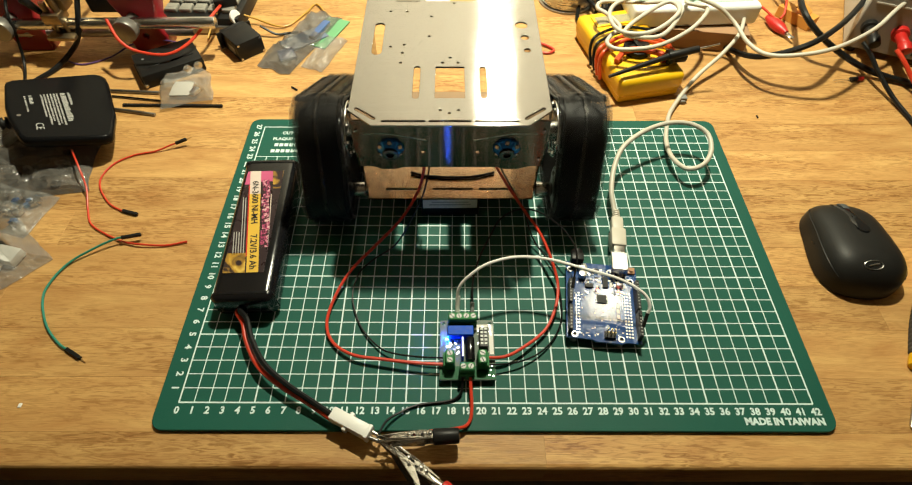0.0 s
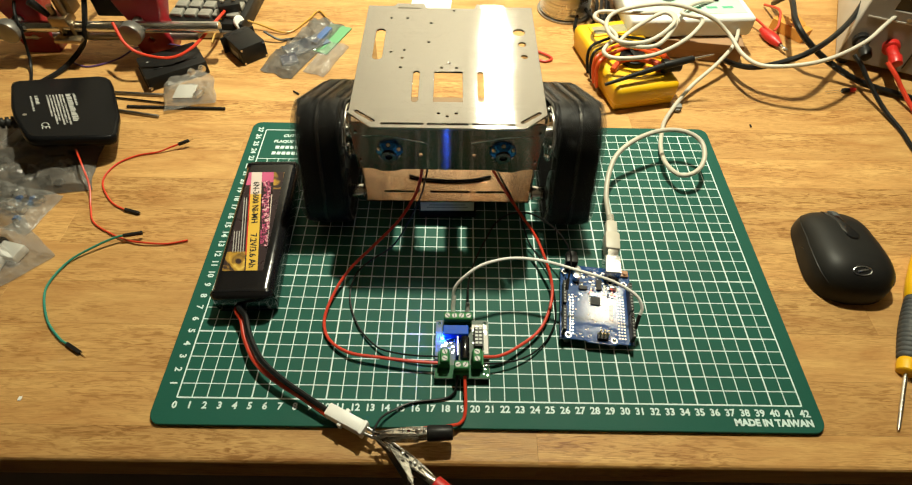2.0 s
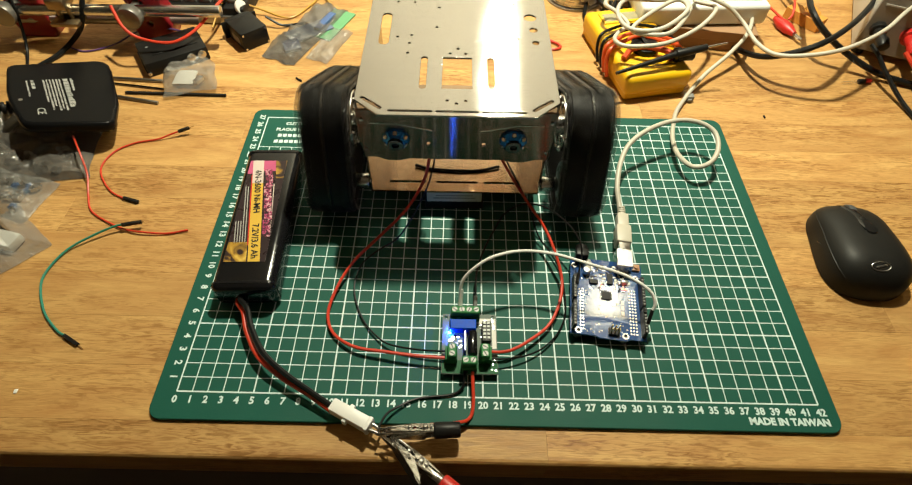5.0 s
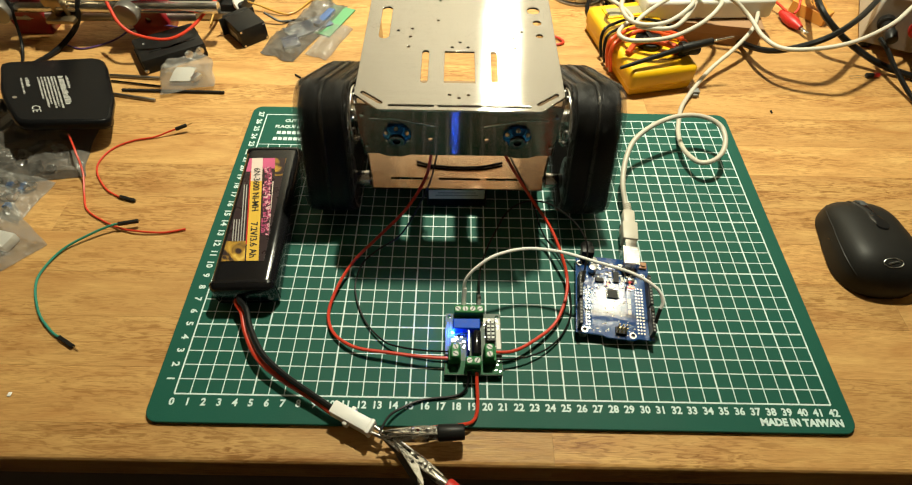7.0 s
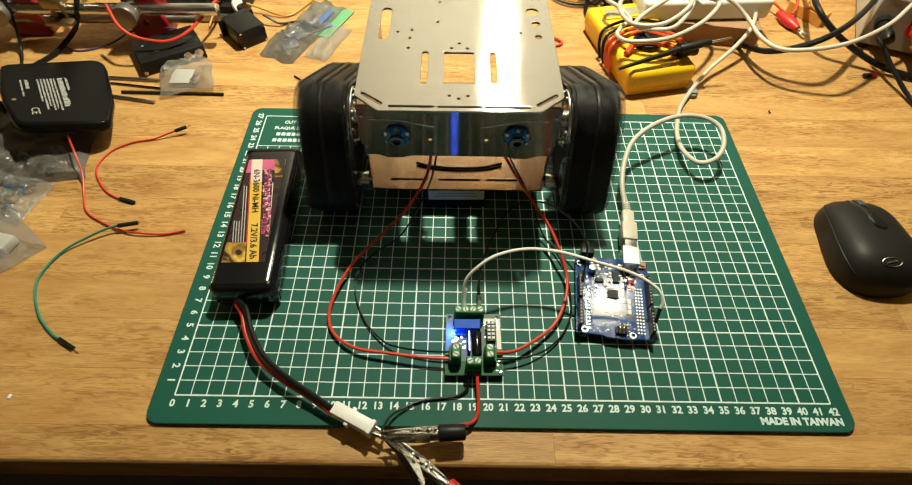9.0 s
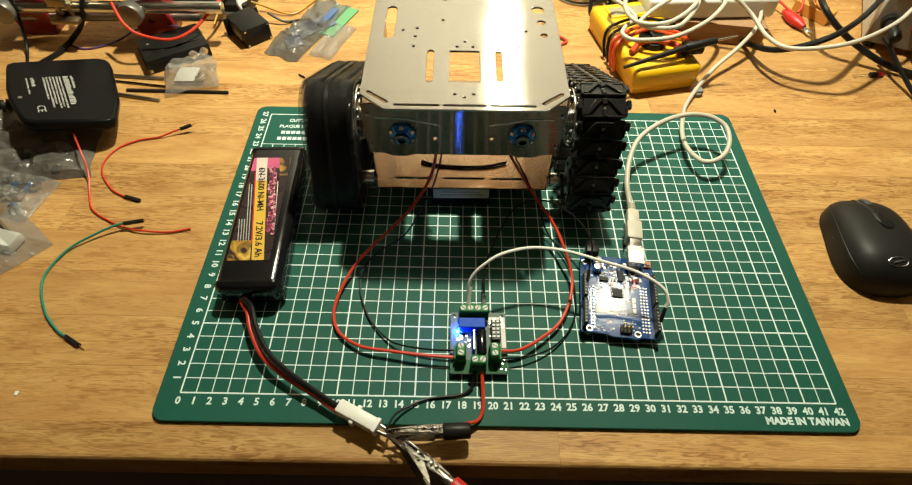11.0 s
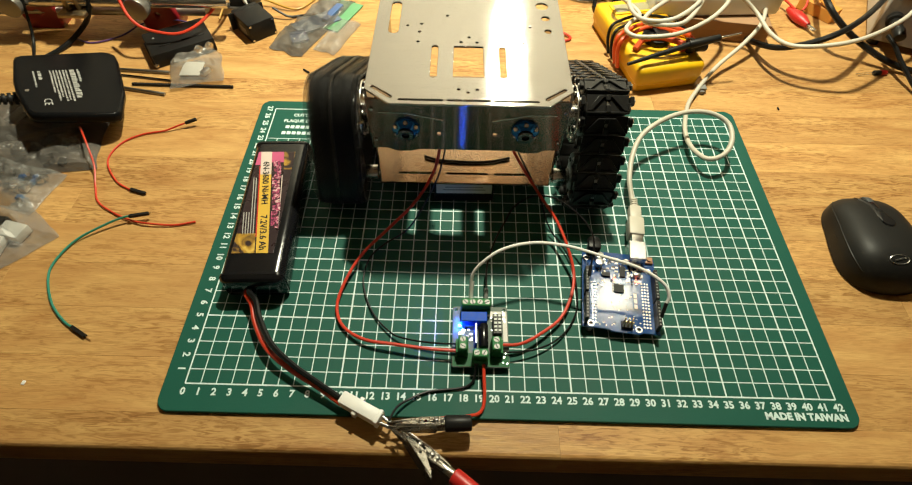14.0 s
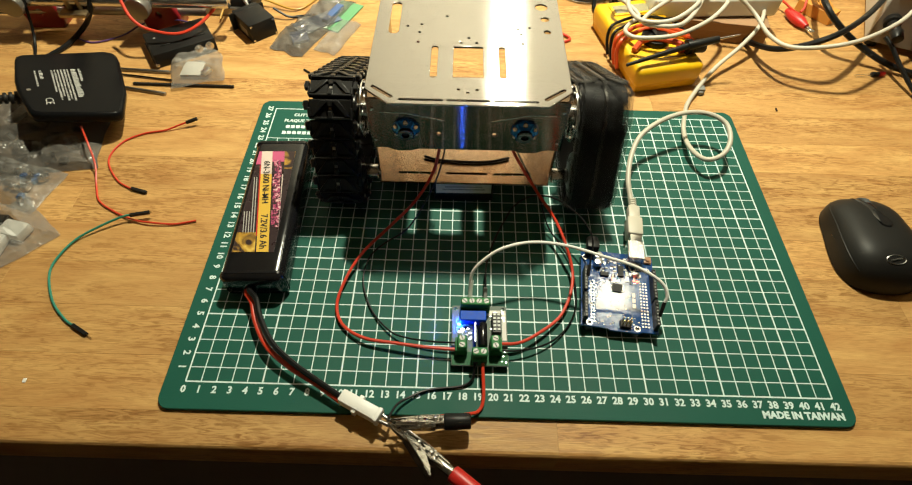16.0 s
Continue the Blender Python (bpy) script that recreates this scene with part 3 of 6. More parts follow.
        part("side_plate", sheet(outline, lines, T, Matrix.Translation((sx * 0.0672 - (T if sx > 0 else 0), 0, 0)) @ side, 0.0003), ALU, bot)
        # lower axle spacers, hub and screws
        for v, z in WHEELS[1:]:
            part("axle_spacer", rod((sx * 0.0674, v, z), (sx * 0.0800, v, z), 0.0060, seg=20, bev=0.0006), STEEL, bot)
        part("motor_hub", rod((sx * 0.0674, *WHEELS[0]), (sx * 0.0790, *WHEELS[0]), 0.0060, seg=20, bev=0.0006), STEEL, bot)
        disc = sheet(circle(0, 0, 0.0205, 40), [circle(0.0130 * math.cos(q), 0.0130 * math.sin(q), 0.0042, 14) for q in (0.3, 1.35, 2.4, 3.45, 4.5, 5.55)], 0.0016,
                     Matrix.Translation((sx * 0.0758, *WHEELS[0])) @ side, 0.0003)
        rim = part("rim_disc", disc, STEEL, bot, "bright holed steel rim")
        for k in range(9):
            q = 0.2 + k * 2 * math.pi / 9
            v, z = WHEELS[0][0] + 0.0182 * math.cos(q), WHEELS[0][1] + 0.0182 * math.sin(q)
            part("rim_screw", rod((sx * 0.0758 - 0.0014, v, z), (sx * 0.0758 + 0.0030, v, z), 0.0013, seg=8, bev=0.0003), STEEL, rim)
    # blue lobed washers with socket bolts
    for x, z in ((-0.0417, 0.0905), (0.0392, 0.0905)):
        rings, cone = [], bmesh.new()
        for y, r, lobe in ((0.0079, 0.0092, 0.0), (0.0070, 0.0094, 0.0002), (0.0058, 0.0090, 0.0007), (0.0042, 0.0074, 0.0010), (0.0030, 0.0060, 0.0004), (0.0026, 0.0050, 0.0)):
            rings.append([cone.verts.new((x + (r + lobe * math.cos(6 * q)) * math.cos(q), y, z + (r + lobe * math.cos(6 * q)) * math.sin(q))) for q in (2 * math.pi * k / 36 for k in range(36))])
        for p, q in zip(rings, rings[1:]):
            for k in range(36):
                cone.faces.new((p[k], p[(k + 1) % 36], q[(k + 1) % 36], q[k]))
        cone.faces.new(rings[0])
        cone.faces.new(rings[-1])
        w = part("blue_washer", moved(cone, lean), BLUE_ANOD, bot, "blue anodised lobed cup washer")
        for k in range(6):
            q = (k + 0.5) * math.pi / 3
            d = Vector((math.cos(q), 0, math.sin(q)))
            p = Vector((x, 0.0049, z)) + d * 0.0080
            part("washer_dimple", moved(rod(p, p + d * 0.0006 + Vector((0, -0.0005, 0)), 0.0018, 0.0012, seg=12), lean), STEEL, w)
        bolt = sheet_bm(circle(x, z, 0.0050, 28), [circle(x, z, 0.0030, 14)], 0.0028, Matrix.Translation((0, 0.0032, 0)) @ up, 0.0005)
        part("socket_bolt", moved(bolt, lean), BLACK_ANOD, w, "dark steel socket bolt")
        part("bolt_socket", moved(rod((x, 0.0031, z), (x, 0.0024, z), 0.0029, seg=6), lean), INK, w)
    for x in (-0.0655, 0.0655):
        for z in (0.0785, 0.108):
            part("rivet", moved(rod((x - math.copysign(0.002, x), 0.0079, z), (x - math.copysign(0.002, x), 0.0070, z), 0.0012, seg=10), lean), STEEL, bot)
    # cable lying inside the gap
    part("inner_cable", tube([(-0.033, yl + 0.0270, 0.0270), (-0.022, yl + 0.0235, 0.0268), (0, yl + 0.0215, 0.0268), (0.020, yl + 0.0225, 0.0268), (0.036, yl + 0.0270, 0.0270)], 0.0011), BLACK_WIRE, bot, "black cable sagging behind the flap")
    # tracks and wheels
    link = link_mesh()
    drive, idle = None, None
    spoke = small_mesh("spoke", block((-0.0146, -0.0022, 0.004), (0.0146, 0.0022, 0.0150), 0.0005, 1), TRACK)
    tooth = small_mesh("tooth", block((-0.003, -0.002, 0.017), (0.003, 0.002, 0.0215), 0.0005, 1), TRACK)
    for key, x in TRACK_X.items():
        for k in range(LINKS):
            ob = new("track_link", link)
            ob.parent = bot
            ob.matrix_basis = on_track(k * LOOP_LENGTH / LINKS, x)
            TRACK_LINKS[key].append(ob)
        for i, (v, z) in enumerate(WHEELS):
            if i == 0 and drive is None:
                ob = part("drive_wheel", wheel_mesh(), TRACK, bot)
                drive = ob.data
            elif i == 1 and idle is None:
                ob = part("idler_wheel", wheel_mesh(), TRACK, bot)
                idle = ob.data
            else:
                ob = new("drive_wheel" if i == 0 else "idler_wheel", drive if i == 0 else idle)
                ob.parent = bot
            ob.matrix_basis = pose(x, v, z)
            for k in range(6):
                o = new("spoke", spoke)
                o.parent = ob
                o.matrix_basis = Matrix.Rotation(2 * math.pi * k / 6, 4, "X")
            for k in range(10 if i == 0 else 0):
                o = new("tooth", tooth)
                o.parent = ob
                o.matrix_basis = Matrix.Rotation(2 * math.pi * k / 10, 4, "X")
            TRACK_WHEELS[key].append(ob)
    return bot


ROBOT = robot()


def stand_box():
    box = thing("stand_box", pose(0.1772, 0.215, 0.003, 0, 0, 1), "small dark box with a printed label under the robot", "box")
    part("carton", block((-0.024, -0.0535, 0), (0.024, 0.055, BOX_TOP - 0.0030), 0.0012), BLACK, box)
    part("box_label", block((-0.0222, -0.0539, 0.0096), (0.0222, -0.0534, 0.0198), 0), PAPER, box)
    for z, w in ((0.0168, 0.015), (0.0138, 0.017)):
        part("print_bar", block((-w, -0.0541, z - 0.0006), (w, -0.0538, z + 0.0006), 0), GREY_INK, box)


stand_box()


# ---- battery pack with its lead and plug ----
def battery():
    bat = thing("battery_pack", pose(0.0325, 0.0640, 0.003, 0, 0, 2.4), "black shrink-wrapped rechargeable battery pack with a pink and yellow label", "battery")
    L, W, H = 0.1405, 0.0225, 0.0245
    bm = block((-W, 0, 0), (W, L, H), 0.0075, 5)
    part("pack_body", bm, BLACK_GLOSS, bat)
    for y in (0.0055, L - 0.0055):
        part("end_cap", block((-W - 0.0004, y - 0.0052, 0.0006), (W + 0.0004, y + 0.0052, H + 0.0004), 0.0062, 4), BLACK_GLOSS, bat)
    z = H + 0.00012

    def patch(name, x0, y0, x1, y1, mat, lift=0, parent=None):
        return part(name, block((x0, y0, z + lift - 0.0001), (x1, y1, z + lift + 0.0001), 0), mat, parent or bat, smooth=False)
    lab = patch("label", -0.0170, 0.0225, 0.0127, 0.1238, LABEL_DARK)

    def along(v):
        """Where the slanting stripe's middle lies across the label."""
        return -0.0105 + (0.1238 - v) * 0.150

    def slant(name, a0, a1, v0, v1, mat, lift):
        """A piece that follows the stripe; a0, a1 are its edges from the stripe's middle, kept inside the label."""
        def cut(x):
            return max(-0.0169, min(0.0126, x))
        ring = [(cut(along(v0) + a0), v0), (cut(along(v0) + a1), v0), (cut(along(v1) + a1), v1), (cut(along(v1) + a0), v1)]
        return part(name, sheet(ring, [], 0.0002, Matrix.Translation((0, 0, z + lift))), mat, lab, smooth=False)
    slant("label_stripe", -0.0043, 0.0043, 0.0226, 0.1237, LABEL_YELLOW, 0.0001)
    slant("label_band", -0.0200, -0.0044, 0.1090, 0.1237, LABEL_PINK, 0.0001)
    slant("label_band", 0.0044, 0.0140, 0.1120, 0.1237, LABEL_PINK, 0.0001)
    slant("label_band", 0.0141, 0.0300, 0.1040, 0.1237, LABEL_GOLD, 0.0001)
    slant("label_band", -0.0300, -0.0053, 0.0226, 0.0400, LABEL_GOLD, 0.0001)
    slant("label_edge", -0.0052, -0.0044, 0.0371, 0.1080, RED_PLASTIC, 0.0001)
    slant("label_stripe", -0.0043, 0.0043, 0.0985, 0.1237, LABEL_PALE, 0.00025)
    v = 0.1140
    for k, w in enumerate((0.0062, 0.0126, 0.0102, 0.0150, 0.0090, 0.0160)):
        edge = 0.0006 * math.sin(k * 2.1)
        slant("logo_bar", 0.0058 + edge, 0.0114 + edge, v - w, v - 0.0003, LABEL_LOGO, 0.00015)
        v -= w
    slant("label_band", 0.0125, 0.0133, 0.0420, 0.0980, LABEL_PALE, 0.00012)
    for k in range(5):
        slant("print_bar", -0.0150 + k * 0.0019, -0.0144 + k * 0.0019, 0.0390, 0.0600 if k < 3 else 0.0950, GREY_INK, 0.0001)
    tilt = math.degrees(math.atan2(-1.0, 0.150))
    for text, v in (("6N-3600 Ni-MH", 0.0900), ("7.2V/3.6 Ah", 0.0410)):
        m = Matrix.Translation((along(v), v, z + 0.0005)) @ pose(0, 0, 0, 0, 0, tilt)
        part("label_text", lettering(text, 0.0068, m, bold=0.00012), INK, lab, smooth=False)
    back = bat.matrix_world.inverted()

    def lead(points, r):
        return tube([back @ Vector(p) for p in points], r)
    part("lead", lead([(0.0305, 0.070, 0.016), (0.030, 0.062, 0.017), (0.037, 0.054, 0.018), (0.043, 0.040, 0.017), (0.055, 0.022, 0.017), (0.071, 0.009, 0.015), (0.089, -0.002, 0.013), (0.106, -0.012, 0.011)], 0.0019), BLACK_WIRE, bat, "black lead")
    part("lead", lead([(0.0275, 0.070, 0.013), (0.027, 0.062, 0.013), (0.033, 0.0535, 0.013), (0.0385, 0.0395, 0.012), (0.0505, 0.0215, 0.012), (0.0675, 0.0085, 0.011), (0.088, -0.003, 0.010), (0.104, -0.013, 0.009)], 0.0019), RED_WIRE, bat, "red lead")
    a = math.atan2(-0.012, 0.024)
    m = back @ Matrix.Translation((0.1175, -0.0168, 0.0105)) @ Matrix.Rotation(a, 4, "Z")
    body = join(block((-0.0150, -0.0042, -0.0046), (0.0125, 0.0042, 0.0046), 0.0010), block((-0.004, -0.0062, -0.0030), (-0.001, 0.0062, 0.0030), 0.0006),
                block((0.0110, -0.0047, -0.0049), (0.0138, 0.0047, 0.0049), 0.0008))
    plug = part("plug", moved(body, m), WHITE, bat, "translucent white nylon plug")
    for y in (-0.0022, 0.0022):
        part("contact", moved(rod((0.0120, y, 0), (0.0205, y * 0.6, 0), 0.0013, seg=10), m), STEEL, plug)


battery()


# ---- crocodile clips ----
def croc(name, eye, heading, sleeve, label, roll, jaw, reach, lever):
    clip = thing(name, Matrix.Translation(eye) @ pose(0, 0, 0, 0, 0, heading) @ pose(0, 0, 0, roll, 0, 0), label, "crocodile clip", "crocodile clips")

    def jaw_mesh(sign):
        """A folded channel: two cheeks with a hole and teeth, joined by a top strip."""
        top = [(0, 0.0014), (0.004, 0.0024), (0.012, 0.0040), (0.022, 0.0052), (0.032, 0.0054), (0.042, 0.0044)]
        teeth = [(0.0012 + 0.0016 * k, 0.0008 if k % 2 else 0.0) for k in range(8)]
        ring = teeth + [(0.0160, 0.0012), (0.0200, 0.0022), (0.0240, 0.0010), (0.0300, -0.0008), (0.0420, 0.0006)] + top[::-1]
        bm = None
        for sy in (-1, 1):
            cheek = sheet_bm(ring, [circle(0.0275, 0.0026, 0.0013, 10)], 0.0005, Matrix(((1, 0, 0, 0), (0, 0, -1, sy * 0.0036 + 0.00025), (0, 1, 0, 0), (0, 0, 0, 1))))
            bm = cheek if bm is None else join(bm, cheek)
        rows = [[bm.verts.new((x, y, z)) for y, z in ((-0.0038, z - 0.0004), (-0.0030, z + 0.0004), (0.0030, z + 0.0004), (0.0038, z - 0.0004))] for x, z in top]
        for p, q in zip(rows, rows[1:]):
            for k in range(3):
                bm.faces.new((p[k], p[k + 1], q[k + 1], q[k]))
        for v in bm.verts:
            v.co.y *= 0.72 * min(1.0, 0.30 + 0.70 * v.co.x / 0.020)
            v.co.z *= sign * 0.62
        return moved(bm, Matrix.Translation((0.030, 0, 0)) @ pose(0, 0, 0, 0, sign * jaw * 0.5, 0) @ Matrix.Translation((-0.030, 0, 0)))
    part("jaw", jaw_mesh(1), CLIP, clip)
    part("jaw", jaw_mesh(-1), CLIP, clip)
    part("pivot", rod((0.027, -0.0040, 0), (0.027, 0.0040, 0), 0.0016, seg=12), CLIP, clip)
    spring = [(0.027 + 0.0025 * math.cos(a), -0.0022 + 0.0044 * a / 18.9, 0.0025 * math.sin(a)) for a in (k * 0.4 for k in range(48))]
    part("spring", tube(spring, 0.0004, 6, 1), DULL_STEEL, clip)
    tail = 0.028 if lever > 10 else 0.018
    arm = block((-0.006, -0.0034, -0.0003), (tail, 0.0034, 0.0003), 0.0002, 1)
    for sy in (-1, 1):
        cheek = sheet_bm([(-0.004, 0.0001), (tail - 0.001, 0.0001), (tail - 0.003, -0.0016), (0.013, -0.0052), (0.008, -0.0050), (-0.002, -0.0016)], [circle(0.0115, -0.0026, 0.0011, 10)], 0.0005,
                         Matrix(((1, 0, 0, 0), (0, 0, -1, sy * 0.0034), (0, 1, 0, 0), (0, 0, 0, 1))))
        arm = join(arm, cheek)
    for k in range(4):
        arm = join(arm, block((tail - 0.006 + k * 0.0016, -0.0030, 0.0003), (tail - 0.0052 + k * 0.0016, 0.0030, 0.0010), 0))
    part("lever", moved(arm, Matrix.Translation((0.012, 0, 0.0026)) @ pose(0, 0, 0, 0, -lever, 0)), CLIP, clip)
    for x, r in ((0.0205, 0.0012), (0.0300, 0.0015), (0.0335, 0.0012)):
        part("dimple", rod((x, -0.0046, 0), (x, 0.0046, 0), r, seg=10, bev=0.0003), DULL_STEEL, clip)
    part("crimp", rod((0.034, 0, 0), (0.042 if lever < 10 else 0.052, 0, 0), 0.0032, seg=12, bev=0.0004), CLIP, clip)
    part("sleeve", rod((0.035 if lever < 10 else 0.046, 0, 0), ((0.035 if lever < 10 else 0.046) + reach, 0, 0), 0.0051, 0.0048, seg=18, bev=0.0012), sleeve, clip)
    return clip


croc("crocodile_clip", (0.134, -0.0268, 0.0125), 3.0, BLACK, "steel crocodile clip with a black sleeve biting the plug contact", 62, 4.0, 0.0165, 3)
croc("crocodile_clip", (0.1375, -0.0270, 0.0115), -36.0, RED_PLASTIC, "open steel crocodile clip with a red sleeve over the bench edge", 64, 5.0, 0.032, 20)

# ---- circuit boards on the mat ----
def terminal(name, n, parent, m):
    """A green screw terminal with n poles, its mouths towards -y."""
    w = n * 0.0050
    bm = join(block((-w / 2, -0.0040, 0), (w / 2, 0.0040, 0.0070), 0.0003, 1), block((-w / 2, -0.0026, 0.0065), (w / 2, 0.0036, 0.0115), 0.0008, 1))
    ob = part(name, moved(bm, m), TERM_GREEN, parent, "green screw terminal")
    for k in range(n):
        x = -w / 2 + 0.0025 + k * 0.005
        screw = (rod((x, 0.0005, 0.0108), (x, 0.0005, 0.01165), 0.0019, seg=14))
        part("screw", moved(screw, m), SCREW, ob)
        part("screw_slot", moved(moved(block((-0.0017, -0.0003, 0.01160), (0.0017, 0.0003, 0.01175), 0), pose(x, 0.0005, 0, 0, 0, 25 + 37 * k)), m), BLACK, ob)
        part("wire_mouth", moved(block((x - 0.0015, -0.0042, 0.0012), (x + 0.0015, -0.0039, 0.0045), 0), m), BLACK, ob)
    return ob


def scatter(parent, rnd, n, x0, x1, y0, y1, z, size, mats, name):
    for _ in range(n):
        x, y = rnd.uniform(x0, x1), rnd.uniform(y0, y1)
        a, b, h = size * rnd.uniform(0.6, 1.5), size * rnd.uniform(0.5, 1.0), size * rnd.uniform(0.35, 0.7)
        if rnd.random() < 0.5:
            a, b = b, a
        part(name, block((x - a, y - b, z), (x + a, y + b, z + h), 0.0001, 1), rnd.choice(mats), parent)


def motor_board():
    b = thing("motor_driver_board", pose(0.1910, 0.0365, 0.003, 0, 0, 0.5), "motor driver board with green screw terminals and a blue light", "circuit board")
    w, h, z0 = 0.0190, 0.0225, 0.0035
    part("board", sheet(rounded(-w, -h, w, h, 0.001), [circle(sx * 0.0165, sy * 0.020, 0.0013, 12) for sx in (-1, 1) for sy in (-1, 1)], 0.0016, Matrix.Translation((0, 0, z0))), PCB_WHITE, b)
    part("board_front_strip", block((-0.0187, -0.0222, z0 + 0.0016), (0.0187, -0.0128, z0 + 0.0018), 0), PCB_GREEN, b)
    for sx in (-1, 1):
        for sy in (-1, 1):
            part("standoff", rod((sx * 0.0145, sy * 0.0200, 0), (sx * 0.0145, sy * 0.0200, z0), 0.0016, seg=10), STEEL, b)
    z = z0 + 0.0016
    terminal("terminal_block", 2, b, pose(-0.0125, -0.0105, z, 0, 0, -90))
    terminal("terminal_block", 2, b, pose(0.0105, -0.0105, z, 0, 0, 90))
    terminal("terminal_block", 2, b, pose(-0.0005, -0.0180, z, 0, 0, 0))
    terminal("terminal_block", 4, b, pose(-0.0030, 0.0205, z, 0, 0, 180))
    # power chip with its finned heat sink lying along the board
    sink = part("heat_sink", block((-0.0135, 0.0075, z), (0.0045, 0.0150, z + 0.0070), 0.0005, 1), surface("blue_lacquer", (0.004, 0.075, 0.52), 0.5, spec=0.15, vary=0.25, scale=300), b, "blue heat sink lit by the light beside it")
    part("capacitor", rod((0.0020, -0.0105, z + 0.0034), (0.0020, 0.0070, z + 0.0034), 0.0031, seg=18, bev=0.0008), BLACK_GLOSS, b, "black barrel capacitor lying flat")
    part("chip", block((-0.0040, -0.0090, z), (-0.0024, 0.0060, z + 0.0075), 0.0003, 1), surface("blue_lit_plastic", (0.01, 0.06, 0.5), 0.25), b)
    # pin header block
    head = part("pin_header", block((0.0085, -0.0010, z), (0.0145, 0.0140, z + 0.0060), 0.0003, 1), BLACK, b, "black pin header with pale jumpers")
    for i in range(2):
        for j in range(5):
            part("pin", block((0.0092 + i * 0.0028, 0.0003 + j * 0.0028, z + 0.0060), (0.0110 + i * 0.0028, 0.0019 + j * 0.0028, z + 0.0068), 0), SCREW, head)
    # White strips put the glare on the board's right side into colour.
    part("board_glare", block((0.0155, -0.0040, z), (0.0184, 0.0190, z + 0.0001), 0), PAPER, b, "white strip standing in for glare on the board")
    part("board_glare", block((0.0050, 0.0150, z), (0.0150, 0.0190, z + 0.0001), 0), PAPER, b, "white strip standing in for glare on the board")
    rnd = random.Random(3)
    scatter(b, rnd, 14, -0.0165, -0.0055, -0.0035, 0.0060, z, 0.0009, [SOLDER, BLACK, PAPER, SOLDER], "component")
    scatter(b, rnd, 20, 0.0070, 0.0175, -0.0030, 0.0200, z, 0.0006, [SOLDER, PAPER, SOLDER], "solder_joint")
    scatter(b, rnd, 6, 0.0145, 0.0180, -0.020, -0.006, z, 0.0006, [SOLDER], "solder_joint")
    led = part("status_led", block((-0.0152, 0.0066, z), (-0.0128, 0.0082, z + 0.0012), 0.0002, 1), BLUE_GLOW, b, "lit blue status light")
    lamp = bpy.data.lights.new("blue_led_lamp", "POINT")
    lamp.energy, lamp.shadow_soft_size, lamp.color = 0.030, 0.0012, (0.03, 0.15, 1.0)
    ob = new("blue_led_lamp", lamp)
    ob.location = (0.1770, 0.0438, 0.0112)


motor_board()


